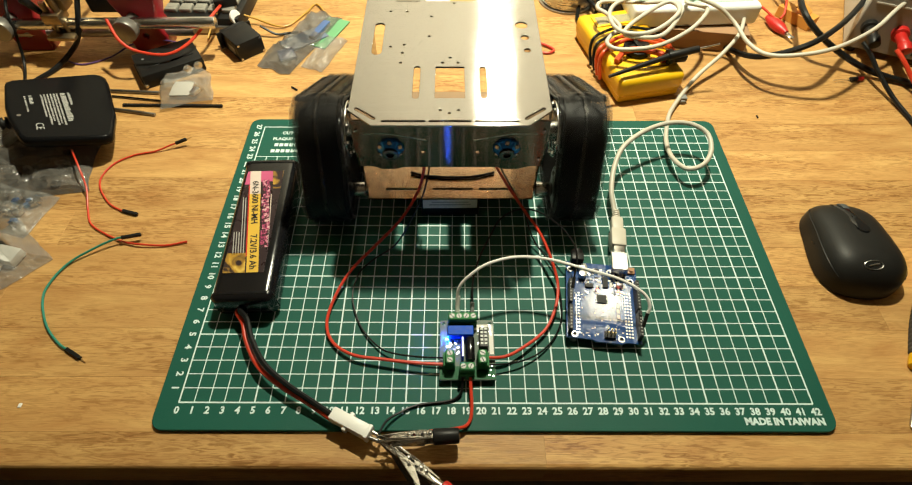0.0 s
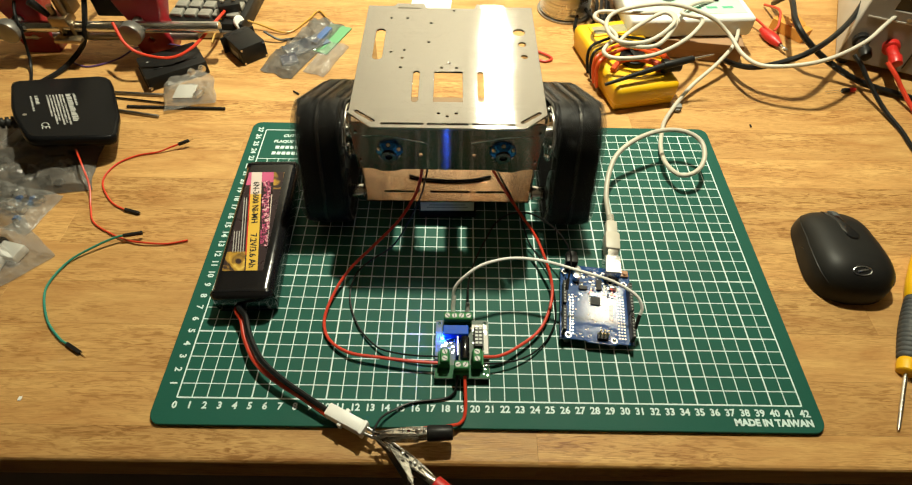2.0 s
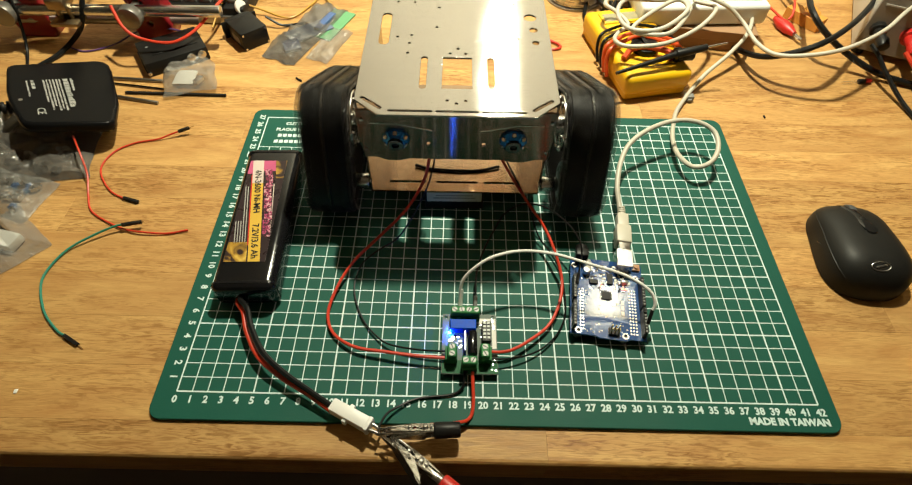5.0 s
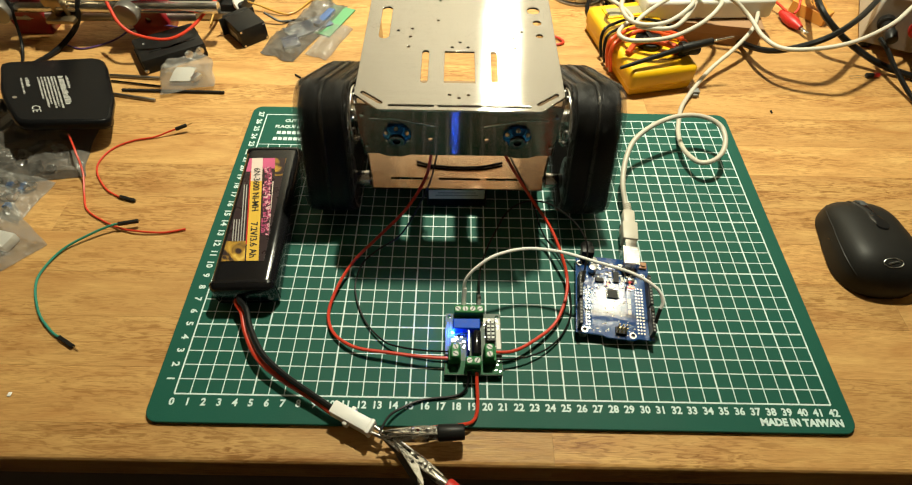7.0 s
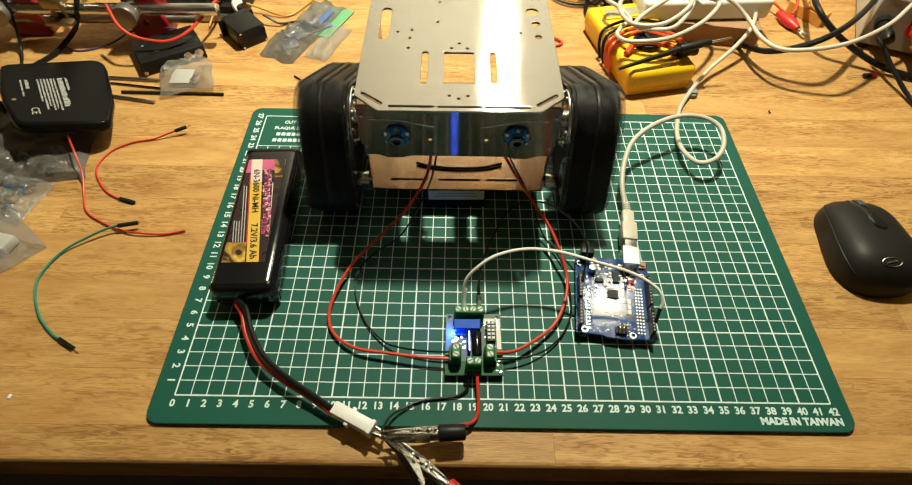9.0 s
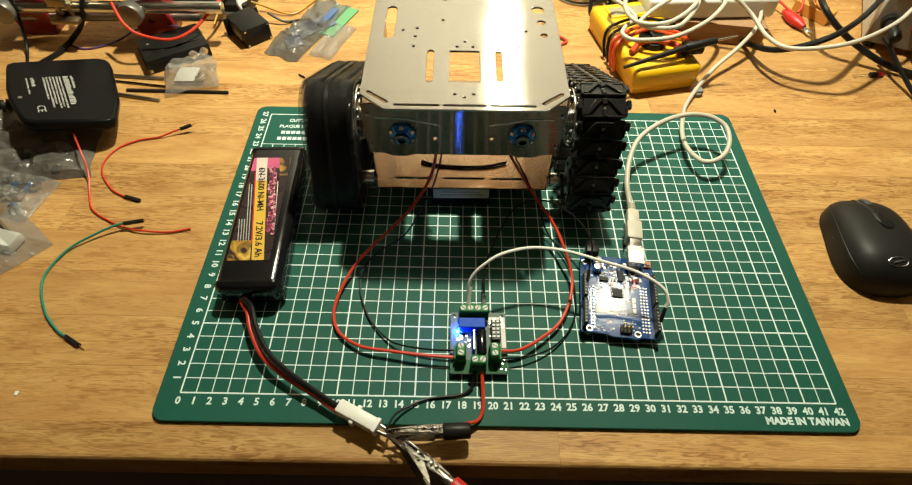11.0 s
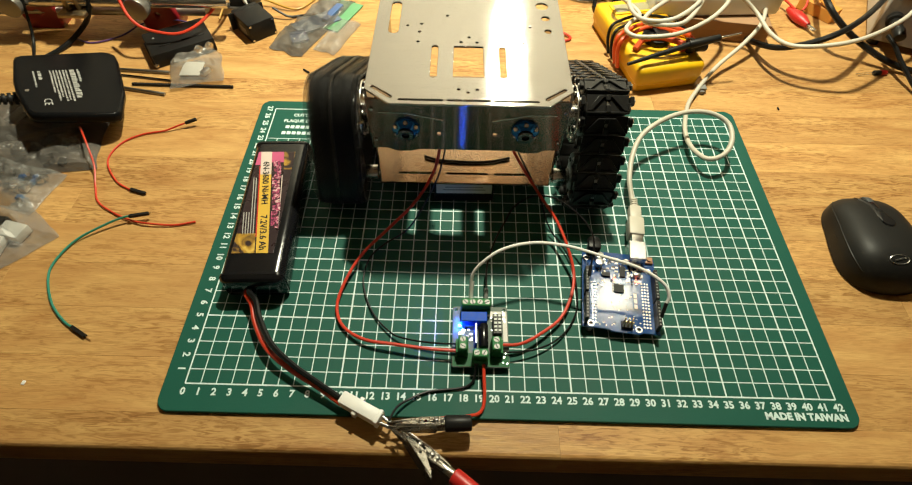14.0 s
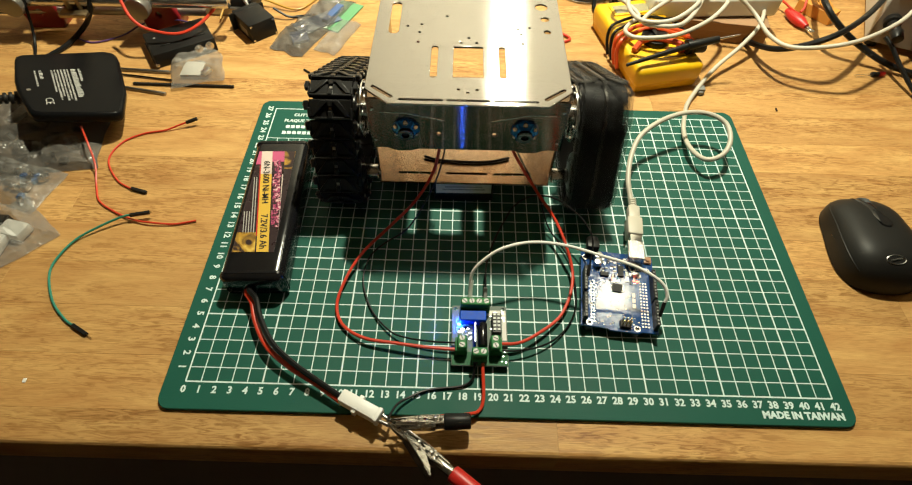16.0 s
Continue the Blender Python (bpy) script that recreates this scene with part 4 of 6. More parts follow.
def controller_board():
    b = thing("controller_board", pose(0.2905, 0.0735, 0.003, 0, 0, -6.5), "blue microcontroller board with black headers, powered through a plug", "circuit board")
    w, h, z0 = 0.0262, 0.0335, 0.0055
    low = 0.0312
    outline = [(-w, -low), (-0.008, -low), (-0.006, -low - 0.0014), (0.013, -low - 0.0014), (0.015, -low), (w, -low), (w, h - 0.002), (w - 0.002, h), (-w, h)]
    holes = [circle(-0.0205, -0.0285, 0.0016, 12), circle(0.0120, -0.0292, 0.0016, 12), circle(-0.0235, 0.0265, 0.0016, 12), circle(0.0215, 0.0200, 0.0016, 12)]
    part("board", sheet(outline, holes, 0.0016, Matrix.Translation((0, 0, z0)), 0.0002), PCB_BLUE, b)
    for x, y in ((-0.0205, -0.0285), (0.0120, -0.0292), (-0.0235, 0.0265), (0.0215, 0.0200)):
        part("standoff", rod((x, y, 0), (x, y, z0), 0.0026, seg=12), GREY_PLASTIC, b)
        part("mounting_ring", sheet(circle(x, y, 0.0024, 16), [circle(x, y, 0.0015, 12)], 0.0003, Matrix.Translation((0, 0, z0 + 0.0016))), SOLDER, b)
    z = z0 + 0.0016
    # sockets along both edges
    for x, spans in ((-0.0242, ((-0.0290, -0.0090), (-0.0070, 0.0130))), (0.0242, ((-0.0290, -0.0090), (-0.0075, 0.0165)))):
        for y0, y1 in spans:
            s = part("header_socket", block((x - 0.00125, y0, z), (x + 0.00125, y1, z + 0.0085), 0.0002, 1), BLACK, b, "black pin socket")
            for k in range(int((y1 - y0) / 0.00254)):
                part("socket_hole", block((x - 0.0006, y0 + 0.0008 + k * 0.00254, z + 0.00845), (x + 0.0006, y0 + 0.0018 + k * 0.00254, z + 0.00855), 0), GREY_PLASTIC, s)
    part("usb_socket", block((0.0060, 0.0230, z), (0.0180, 0.0390, z + 0.0108), 0.0004, 1), STEEL, b, "steel socket for the square plug")
    part("power_jack", join(block((-0.0235, 0.0290, z), (-0.0145, 0.0355, z + 0.0105), 0.0006), rod((-0.0190, 0.0300, z + 0.0052), (-0.0190, 0.0400, z + 0.0052), 0.0045)), BLACK, b)
    for y in (0.0205, 0.0265):
        part("capacitor", rod((-0.0145, y, z), (-0.0145, y, z + 0.0056), 0.0031, seg=18, bev=0.0005), SOLDER, b, "silver can capacitor")
    part("crystal", block((-0.0015 + 0.0115, 0.0130, z), (0.0040 + 0.0115, 0.0165, z + 0.0034), 0.0012, 3), SOLDER, b)
    part("reset_button", join(block((0.0195, 0.0265, z), (0.0250, 0.0320, z + 0.0020), 0.0003), rod((0.0222, 0.0292, z + 0.002), (0.0222, 0.0292, z + 0.0034), 0.0016)), surface("tan_button_plastic", (0.40, 0.20, 0.09), 0.4), b, "small tan reset button")
    chip = part("main_chip", block((-0.0040, -0.0015, z + 0.0002), (0.0030, 0.0055, z + 0.0012), 0.0002, 1), BLACK, b)
    for k in range(8):
        for sx in (-0.0046, 0.0036):
            part("chip_leg", block((sx - 0.0006, -0.0008 + k * 0.0008, z), (sx + 0.0006, -0.0005 + k * 0.0008, z + 0.0004), 0), SOLDER, chip)
    part("usb_chip", block((0.0005, 0.0120, z), (0.0045, 0.0215, z + 0.0015), 0.0002, 1), BLACK, b)
    part("regulator", block((-0.0125, 0.0110, z), (-0.0065, 0.0145, z + 0.0016), 0.0002, 1), BLACK, b)
    icsp = part("programming_header", block((0.0000, -0.0300, z), (0.0076, -0.0248, z + 0.0025), 0.0002, 1), BLACK, b)
    for i in range(3):
        for j in range(2):
            part("pin", block((0.0010 + i * 0.00254, -0.0290 + j * 0.00254, z + 0.0025), (0.0017 + i * 0.00254, -0.0283 + j * 0.00254, z + 0.0085), 0), GOLD, icsp)
    rnd = random.Random(8)
    scatter(b, rnd, 110, -0.0120, 0.0170, 0.0070, 0.0290, z, 0.0009, [SOLDER, PAPER, BLACK, SOLDER], "component")
    scatter(b, rnd, 26, -0.0180, 0.0150, -0.0300, -0.0180, z, 0.0005, [SOLDER, PAPER], "solder_joint")
    scatter(b, rnd, 16, -0.0080, 0.0090, -0.0160, -0.0030, z, 0.0005, [SOLDER, PAPER, BLACK], "component")
    scatter(b, rnd, 12, -0.0205, -0.0100, -0.0080, 0.0160, z, 0.0006, [SOLDER, PAPER], "component")
    for col in (0.0160, 0.0180, 0.0200):
        for k in range(15):
            part("solder_joint", rod((col, -0.0270 + k * 0.00254, z), (col, -0.0270 + k * 0.00254, z + 0.0004), 0.0007, seg=6), SOLDER, b)
    for col in (-0.0190, -0.0172):
        for k in range(13):
            part("solder_joint", rod((col, -0.0270 + k * 0.00254, z), (col, -0.0270 + k * 0.00254, z + 0.0004), 0.0007, seg=6), SOLDER, b)
    for y, l in ((-0.0010, 0.0032), (-0.0055, 0.0030), (-0.0100, 0.0030)):
        part("board_print", block((0.0098, y - l, z + 0.00005), (0.0122, y + l * 0.2, z + 0.00015), 0), PAPER, b)
    part("board_print", block((-0.0195, -0.0240, z + 0.00005), (-0.0189, 0.0040, z + 0.00015), 0), PAPER, b)
    for x, y in ((0.0140, 0.0095), (-0.0035, 0.0100), (0.0118, 0.0098)):
        part("power_led", block((x - 0.0008, y - 0.0005, z), (x + 0.0008, y + 0.0005, z + 0.0008), 0), RED_GLOW, b, "lit red indicator")


controller_board()


# ---- wires ----
def wire(name, points, r, mat, label, ends=(), seg=8):
    """One cable as a thing; ends are (length, material, radius or half width) sleeves at its start and end."""
    lo = min(p[2] for p in points)
    i = min(range(len(points)), key=lambda k: points[k][2])
    base = Vector((points[i][0], points[i][1], lo - r))
    t = thing(name, Matrix.Translation(base), label, name.replace("_", " "))
    local = [Vector(p) - base for p in points]
    part("sheath", tube(local, r, seg), mat, t)
    for k, end in enumerate(ends):
        if end:
            length, m, hw, pin = end
            a, b = (local[0], local[1]) if k == 0 else (local[-1], local[-2])
            d = (a - b).normalized()
            rot = d.to_track_quat("Z", "Y").to_matrix().to_4x4()
            part("connector", moved(block((-hw, -hw, -0.002), (hw, hw, length), 0.0003, 1), Matrix.Translation(a) @ rot), m, t, "moulded wire end")
            if pin:
                part("pin", rod(a + d * length, a + d * (length + pin), 0.00035, seg=6), GOLD, t)
    return t


wire("motor_wire", [(0.163, 0.166, 0.078), (0.160, 0.156, 0.070), (0.155, 0.148, 0.05), (0.142, 0.132, 0.035), (0.123, 0.119, 0.02), (0.104, 0.100, 0.012), (0.094, 0.080, 0.008), (0.090, 0.059, 0.006),
                    (0.096, 0.043, 0.006), (0.112, 0.032, 0.008), (0.134, 0.028, 0.0095), (0.157, 0.025, 0.0105), (0.178, 0.0237, 0.011)], 0.00115, RED_WIRE, "red motor wire looping over the mat to a screw terminal")
wire("motor_wire", [(0.165, 0.166, 0.076), (0.162, 0.150, 0.062), (0.155, 0.143, 0.04), (0.137, 0.126, 0.012), (0.118, 0.113, 0.006), (0.108, 0.100, 0.005), (0.106, 0.079, 0.005), (0.115, 0.055, 0.005),
                    (0.129, 0.039, 0.006), (0.141, 0.033, 0.008), (0.160, 0.0295, 0.010), (0.178, 0.0287, 0.011)], 0.00065, BLACK_WIRE, "black motor wire looping over the mat to a screw terminal")
wire("motor_wire", [(0.205, 0.168, 0.078), (0.212, 0.158, 0.066), (0.223, 0.150, 0.05), (0.235, 0.141, 0.035), (0.247, 0.127, 0.025), (0.254, 0.109, 0.02), (0.259, 0.089, 0.012), (0.256, 0.070, 0.01),
                    (0.247, 0.052, 0.008), (0.231, 0.038, 0.0095), (0.217, 0.030, 0.0105), (0.203, 0.0287, 0.011)], 0.00115, RED_WIRE, "red motor wire curving over the mat to a screw terminal")
wire("motor_wire", [(0.210, 0.168, 0.078), (0.216, 0.155, 0.066), (0.225, 0.150, 0.05), (0.236, 0.142, 0.03), (0.245, 0.130, 0.01), (0.259, 0.103, 0.006), (0.261, 0.069, 0.005), (0.255, 0.050, 0.005),
                    (0.243, 0.036, 0.006), (0.229, 0.028, 0.008), (0.215, 0.0245, 0.010), (0.203, 0.0237, 0.011)], 0.00065, BLACK_WIRE, "black motor wire curving over the mat to a screw terminal")
wire("signal_wire", [(0.1845, 0.0595, 0.0115), (0.184, 0.066, 0.018), (0.1855, 0.0735, 0.030), (0.195, 0.079, 0.04), (0.207, 0.084, 0.045), (0.226, 0.089, 0.045), (0.248, 0.087, 0.045), (0.272, 0.079, 0.045),
                     (0.296, 0.074, 0.04), (0.312, 0.066, 0.035), (0.3165, 0.059, 0.030), (0.3150, 0.0545, 0.0245)], 0.00115, WHITE_WIRE, "white signal wire arching between the two boards",
     (None, (0.0090, BLACK, 0.00115, 0)))
part("connector", tube([(0.1845, 0.0590, 0.0115), (0.1842, 0.0640, 0.0160), (0.1848, 0.0700, 0.0240)], 0.0015), WHITE_WIRE, bpy.data.objects["signal_wire"]).matrix_parent_inverse = bpy.data.objects["signal_wire"].matrix_world.inverted()
wire("signal_wire", [(0.1945, 0.0595, 0.0115), (0.1950, 0.070, 0.015), (0.196, 0.092, 0.012), (0.202, 0.116, 0.008), (0.211, 0.138, 0.006), (0.219, 0.151, 0.010), (0.232, 0.153, 0.02), (0.247, 0.143, 0.03),
                     (0.262, 0.124, 0.035), (0.270, 0.108, 0.034), (0.2715, 0.0980, 0.029), (0.2690, 0.0855, 0.0215)], 0.0007, BLACK_WIRE, "thin black signal wire arching to the board's socket",
     (None, (0.0060, BLACK, 0.00115, 0)))
part("connector", tube([(0.1945, 0.0590, 0.0115), (0.1948, 0.0640, 0.0135), (0.1950, 0.0700, 0.0150)], 0.0014), GREY_PLASTIC, bpy.data.objects["signal_wire.001"]).matrix_parent_inverse = bpy.data.objects["signal_wire.001"].matrix_world.inverted()
wire("power_wire", [(0.1880, 0.0160, 0.011), (0.1875, 0.011, 0.009), (0.186, 0.005, 0.006), (0.179, 0.001, 0.0045), (0.158, -0.002, 0.0045), (0.146, -0.008, 0.006), (0.139, -0.014, 0.009), (0.135, -0.0235, 0.0125)],
     0.0008, BLACK_WIRE, "thin black supply wire running to the clips")
wire("power_wire", [(0.1930, 0.0160, 0.011), (0.193, 0.010, 0.010), (0.1935, -0.006, 0.006), (0.191, -0.0145, 0.005), (0.183, -0.0185, 0.008), (0.160, -0.0225, 0.0120), (0.1445, -0.0280, 0.012)],
     0.00115, RED_WIRE, "red supply wire running to the clips")
wire("jumper_wire", [(-0.0750, 0.2455, 0.0055), (-0.083, 0.2425, 0.004), (-0.095, 0.238, 0.0015), (-0.113, 0.233, 0.0012), (-0.127, 0.222, 0.0012), (-0.132, 0.206, 0.0012), (-0.128, 0.192, 0.0012), (-0.114, 0.175, 0.0012),
                     (-0.101, 0.167, 0.0014), (-0.097, 0.1658, 0.0014)], 0.0008, RED_WIRE, "red jumper wire with black ends lying curled on the bench",
     ((0.0085, BLACK, 0.0013, 0.005), (0.0125, BLACK, 0.0013, 0.001)))
wire("jumper_wire", [(-0.1540, 0.2194, 0.0200), (-0.1416, 0.2013, 0.0180), (-0.1346, 0.1865, 0.0073), (-0.129, 0.168, 0.0013), (-0.120, 0.152, 0.0013), (-0.103, 0.141, 0.0013), (-0.085, 0.133, 0.002), (-0.070, 0.130, 0.0026),
                     (-0.051, 0.130, 0.0015), (-0.035, 0.134, 0.0015)], 0.0008, RED_WIRE, "red wire running from the bags in a loose curve")
wire("jumper_wire", [(-0.0840, 0.1345, 0.0060), (-0.090, 0.1330, 0.006), (-0.103, 0.126, 0.0045), (-0.121, 0.112, 0.002), (-0.1285, 0.092, 0.0013), (-0.126, 0.077, 0.0013), (-0.114, 0.057, 0.0013), (-0.099, 0.043, 0.0014),
                     (-0.090, 0.0380, 0.0014)], 0.0009, GREEN_WIRE, "green jumper wire with black ends curled on the bench",
     ((0.0130, BLACK, 0.0013, 0.002), (0.0125, BLACK, 0.0013, 0.005)))


# ---- beige cable, from the square plug through its loop to the coil over the meter ----
def usb_cable():
    pts = [(0.3125, 0.1500, 0.0135), (0.3125, 0.160, 0.0150), (0.312, 0.175, 0.020), (0.317, 0.197, 0.025), (0.327, 0.216, 0.03), (0.346, 0.230, 0.035), (0.370, 0.241, 0.035), (0.391, 0.242, 0.033), (0.404, 0.233, 0.03),
           (0.404, 0.216, 0.026), (0.395, 0.203, 0.022), (0.382, 0.202, 0.018), (0.375, 0.220, 0.014), (0.378, 0.247, 0.0075), (0.385, 0.272, 0.0058), (0.397, 0.299, 0.0035), (0.428, 0.339, 0.010), (0.462, 0.369, 0.02),
           (0.485, 0.396, 0.03), (0.503, 0.450, 0.03), (0.482, 0.454, 0.04), (0.447, 0.435, 0.05), (0.424, 0.414, 0.05), (0.442, 0.403, 0.05), (0.433, 0.382, 0.052), (0.409, 0.355, 0.052), (0.375, 0.334, 0.05),
           (0.342, 0.336, 0.045), (0.331, 0.346, 0.045), (0.338, 0.361, 0.045), (0.347, 0.369, 0.048), (0.338, 0.388, 0.05), (0.329, 0.402, 0.05), (0.339, 0.414, 0.05), (0.376, 0.403, 0.055), (0.406, 0.401, 0.057),
           (0.407, 0.379, 0.058), (0.381, 0.341, 0.058), (0.360, 0.344, 0.053), (0.347, 0.353, 0.052), (0.364, 0.372, 0.056), (0.396, 0.392, 0.062), (0.402, 0.372, 0.063), (0.372, 0.346, 0.058), (0.344, 0.352, 0.054), (0.336, 0.378, 0.056), (0.352, 0.398, 0.060), (0.404, 0.408, 0.063), (0.447, 0.400, 0.055), (0.470, 0.389, 0.042), (0.4777, 0.3596, 0.0370),
           (0.4905, 0.3384, 0.0380), (0.5180, 0.3290, 0.0450), (0.5494, 0.3315, 0.0520), (0.601, 0.366, 0.05), (0.629, 0.388, 0.06), (0.680, 0.425, 0.072), (0.76, 0.50, 0.06)]
    c = wire("usb_cable", pts, 0.0021, BEIGE, "beige data cable looped on the mat and coiled over the meter", seg=10)
    back = c.matrix_world.inverted()
    m = back @ Matrix.Translation((0.3070, 0.1065, 0.0150)) @ pose(0, 0, 0, 0, 0, -7.5)
    p = part("plug_shell", moved(block((-0.0042, -0.002, -0.0050), (0.0042, 0.0125, 0.0045), 0.0006), m), STEEL, c, "bare metal of the square plug")
    g = part("plug_grip", moved(join(block((-0.0057, 0.0120, -0.0062), (0.0057, 0.0290, 0.0055), 0.0012), block((-0.0046, 0.028, -0.0045), (0.0046, 0.0420, 0.0042), 0.0016)), m), BEIGE, c, "moulded beige plug grip")
    for k in range(4):
        part("strain_ring", moved(rod((0, 0.0425 + k * 0.0022, -0.0002), (0, 0.0438 + k * 0.0022, -0.0002), 0.0032 - k * 0.0001, seg=14), m), BEIGE, g)


usb_cable()


# ---- mouse ----
def mouse():
    ob = thing("computer_mouse", pose(0.4948, 0.1255, 0, 0, 0, -3), "matt black wireless computer mouse with glossy sides", "computer mouse")
    L, W = 0.0440, 0.0315

    def shell(z0, scale, top):
        bm, rows = bmesh.new(), []
        n, k = 28, 24
        for i in range(n + 1):
            s = -1 + 2 * i / n
            s = math.sin(s * math.pi / 2)
            wid = W * scale * (1 - abs(s) ** 4.2) ** 0.45 * (1.0 - 0.05 * math.exp(-((s - 0.15) / 0.4) ** 2) - 0.15 * max(0, s))
            hgt = top * (1 - abs(s) ** 3.4) ** 0.5 * (1.0 - 0.20 * s)
            row = []
            for j in range(k + 1):
                a = math.pi * j / k
                ca, sa = math.cos(a), math.sin(a)
                x = wid * math.copysign(abs(ca) ** 0.75, ca)
                row.append(bm.verts.new((x, s * L * scale, z0 + hgt * sa ** 0.62)))
            rows.append(row)
        for p, q in zip(rows, rows[1:]):
            for j in range(k):
                bm.faces.new((p[j], p[j + 1], q[j + 1], q[j]))
        bmesh.ops.remove_doubles(bm, verts=bm.verts, dist=0.00005)
        return bm

    def height(x, y):
        s = max(-0.98, min(0.98, y / L))
        wid = W * (1 - abs(s) ** 4.2) ** 0.45 * (1.0 - 0.05 * math.exp(-((s - 0.15) / 0.4) ** 2) - 0.15 * max(0, s))
        hgt = 0.0275 * (1 - abs(s) ** 3.4) ** 0.5 * (1.0 - 0.20 * s)
        ca = min(0.999, (abs(x) / wid)) ** (1 / 0.75)
        return 0.0012 + hgt * math.sqrt(1 - ca * ca) ** 0.62
    part("shell", shell(0.0012, 1.0, 0.0275), MATT_BLACK, ob)
    part("base", block((-0.0200, -0.037, 0), (0.0200, 0.037, 0.0030), 0.001), BLACK, ob)

    def lid(name, ring, lift, mat, label=""):
        bm = bmesh.new()
        cx, cy = sum(p[0] for p in ring) / len(ring), sum(p[1] for p in ring) / len(ring)
        rows = []
        for f in (0.001, 0.35, 0.7, 0.93, 1.0):
            rows.append([bm.verts.new((cx + (x - cx) * f, cy + (y - cy) * f, height(cx + (x - cx) * f, cy + (y - cy) * f) + (lift if f < 0.95 else -0.0004))) for x, y in ring])
        for p, q in zip(rows, rows[1:]):
            for j in range(len(ring)):
                bm.faces.new((p[j], p[(j + 1) % len(ring)], q[(j + 1) % len(ring)], q[j]))
        return part(name, bm, mat, ob, label)
    lid("centre_strip", slot(0.001, 0.003, -0.002, 0.0360, 0.0050), 0.0010, BLACK_GLOSS, "glossy strip between the buttons")
    zw = height(0, 0.028)
    part("scroll_wheel", rod((-0.0026, 0.028, zw - 0.0086), (0.0026, 0.028, zw - 0.0086), 0.0098, seg=28, bev=0.001), GREY_RUBBER, ob)
    part("mode_button", block((-0.0024, 0.0110, height(0, 0.014) - 0.002), (0.0024, 0.0175, height(0, 0.014) + 0.0011), 0.0008), BLACK, ob)
    e = [(-0.0040 + 0.0066 * math.cos(a), -0.0305 + 0.0030 * math.sin(a)) for a in (2 * math.pi * k / 28 for k in range(28))]
    rim = []
    for x, y in e + e[:1]:
        rim.append((x, y, height(x, y) + 0.0002))
    part("badge_ring", tube(rim, 0.00035, 6, 1), SOLDER, ob, "silver oval badge")
    bar = [(-0.0040 + d, -0.0305 + 0.25 * d, height(-0.0040 + d, -0.0305 + 0.25 * d) + 0.0002) for d in (-0.0035, -0.001, 0.001, 0.003, 0.004)]
    part("badge_mark", tube(bar, 0.0006, 6, 2), SOLDER, ob)
    for sx in (-1, 1):
        seam = []
        for k in range(22):
            y = -0.034 + k * 0.0034
            s = y / L
            wid = W * (1 - abs(s) ** 4.2) ** 0.45 * (1.0 - 0.05 * math.exp(-((s - 0.15) / 0.4) ** 2) - 0.15 * max(0, s))
            x = sx * wid * 0.93
            seam.append((x, y, height(x, y) + 0.0000))
        part("side_seam", tube(seam, 0.0005, 6, 2), BLACK, ob)
    part("thumb_button", tube([(-W * 0.915, y, height(-W * 0.915, y) - 0.003) for y in (-0.004, -0.002, 0.001, 0.003)], 0.0008, 8, 4), BLACK_GLOSS, ob)


mouse()


# ---- screwdriver lying at the bench's end ----
def screwdriver():
    tip, top = Vector((0.4790, -0.0150, 0.0016)), Vector((0.5700, 0.1400, 0.0090))
    d = (top - tip)
    length = d.length
    m = Matrix.Translation(tip) @ d.to_track_quat("Z", "Y").to_matrix().to_4x4()
    ob = thing("screwdriver", m, "precision screwdriver with a yellow and grey ribbed grip", "screwdriver")

    def turned(profile, seg=24):
        bm, rows = bmesh.new(), []
        for z, r in profile:
            rows.append([bm.verts.new((r * math.cos(2 * math.pi * k / seg), r * math.sin(2 * math.pi * k / seg), z)) for k in range(seg)])
        for p, q in zip(rows, rows[1:]):
            for k in range(seg):
                bm.faces.new((p[k], p[(k + 1) % seg], q[(k + 1) % seg], q[k]))
        bm.faces.new(rows[0][::-1])
        bm.faces.new(rows[-1])
        return bm
    part("blade", turned([(0, 0.0004), (0.004, 0.0011), (0.014, 0.0012), (0.0142, 0.0015), (0.052, 0.0015)]), STEEL, ob, "bright steel blade with a dark tip")
    part("blade_tip", turned([(0.0015, 0.0009), (0.004, 0.00118), (0.0138, 0.00128)], 16), DULL_STEEL, ob)
    part("collar", turned([(0.0455, 0.0020), (0.0460, 0.0050), (0.0470, 0.0060), (0.0530, 0.0064), (0.0560, 0.0060), (0.0575, 0.0052)]), YELLOW, ob, "yellow collar")
    ribs = [(0.0572, 0.0052)]
    for k in range(14):
        z = 0.058 + k * 0.0040
        r = 0.0068 + 0.0014 * math.sin(math.pi * k / 14)
        ribs += [(z, r - 0.0007), (z + 0.0010, r), (z + 0.0026, r), (z + 0.0036, r - 0.0007)]
    ribs.append((0.1150, 0.0066))
    part("grip", turned(ribs), GREY_RUBBER, ob, "grey ribbed rubber grip")
    part("end_cap", turned([(0.1148, 0.0064), (0.1165, 0.0074), (0.130, 0.0078), (0.150, 0.0070), (0.160, 0.0062), (0.166, 0.0040)]), YELLOW, ob, "yellow end cap")


screwdriver()

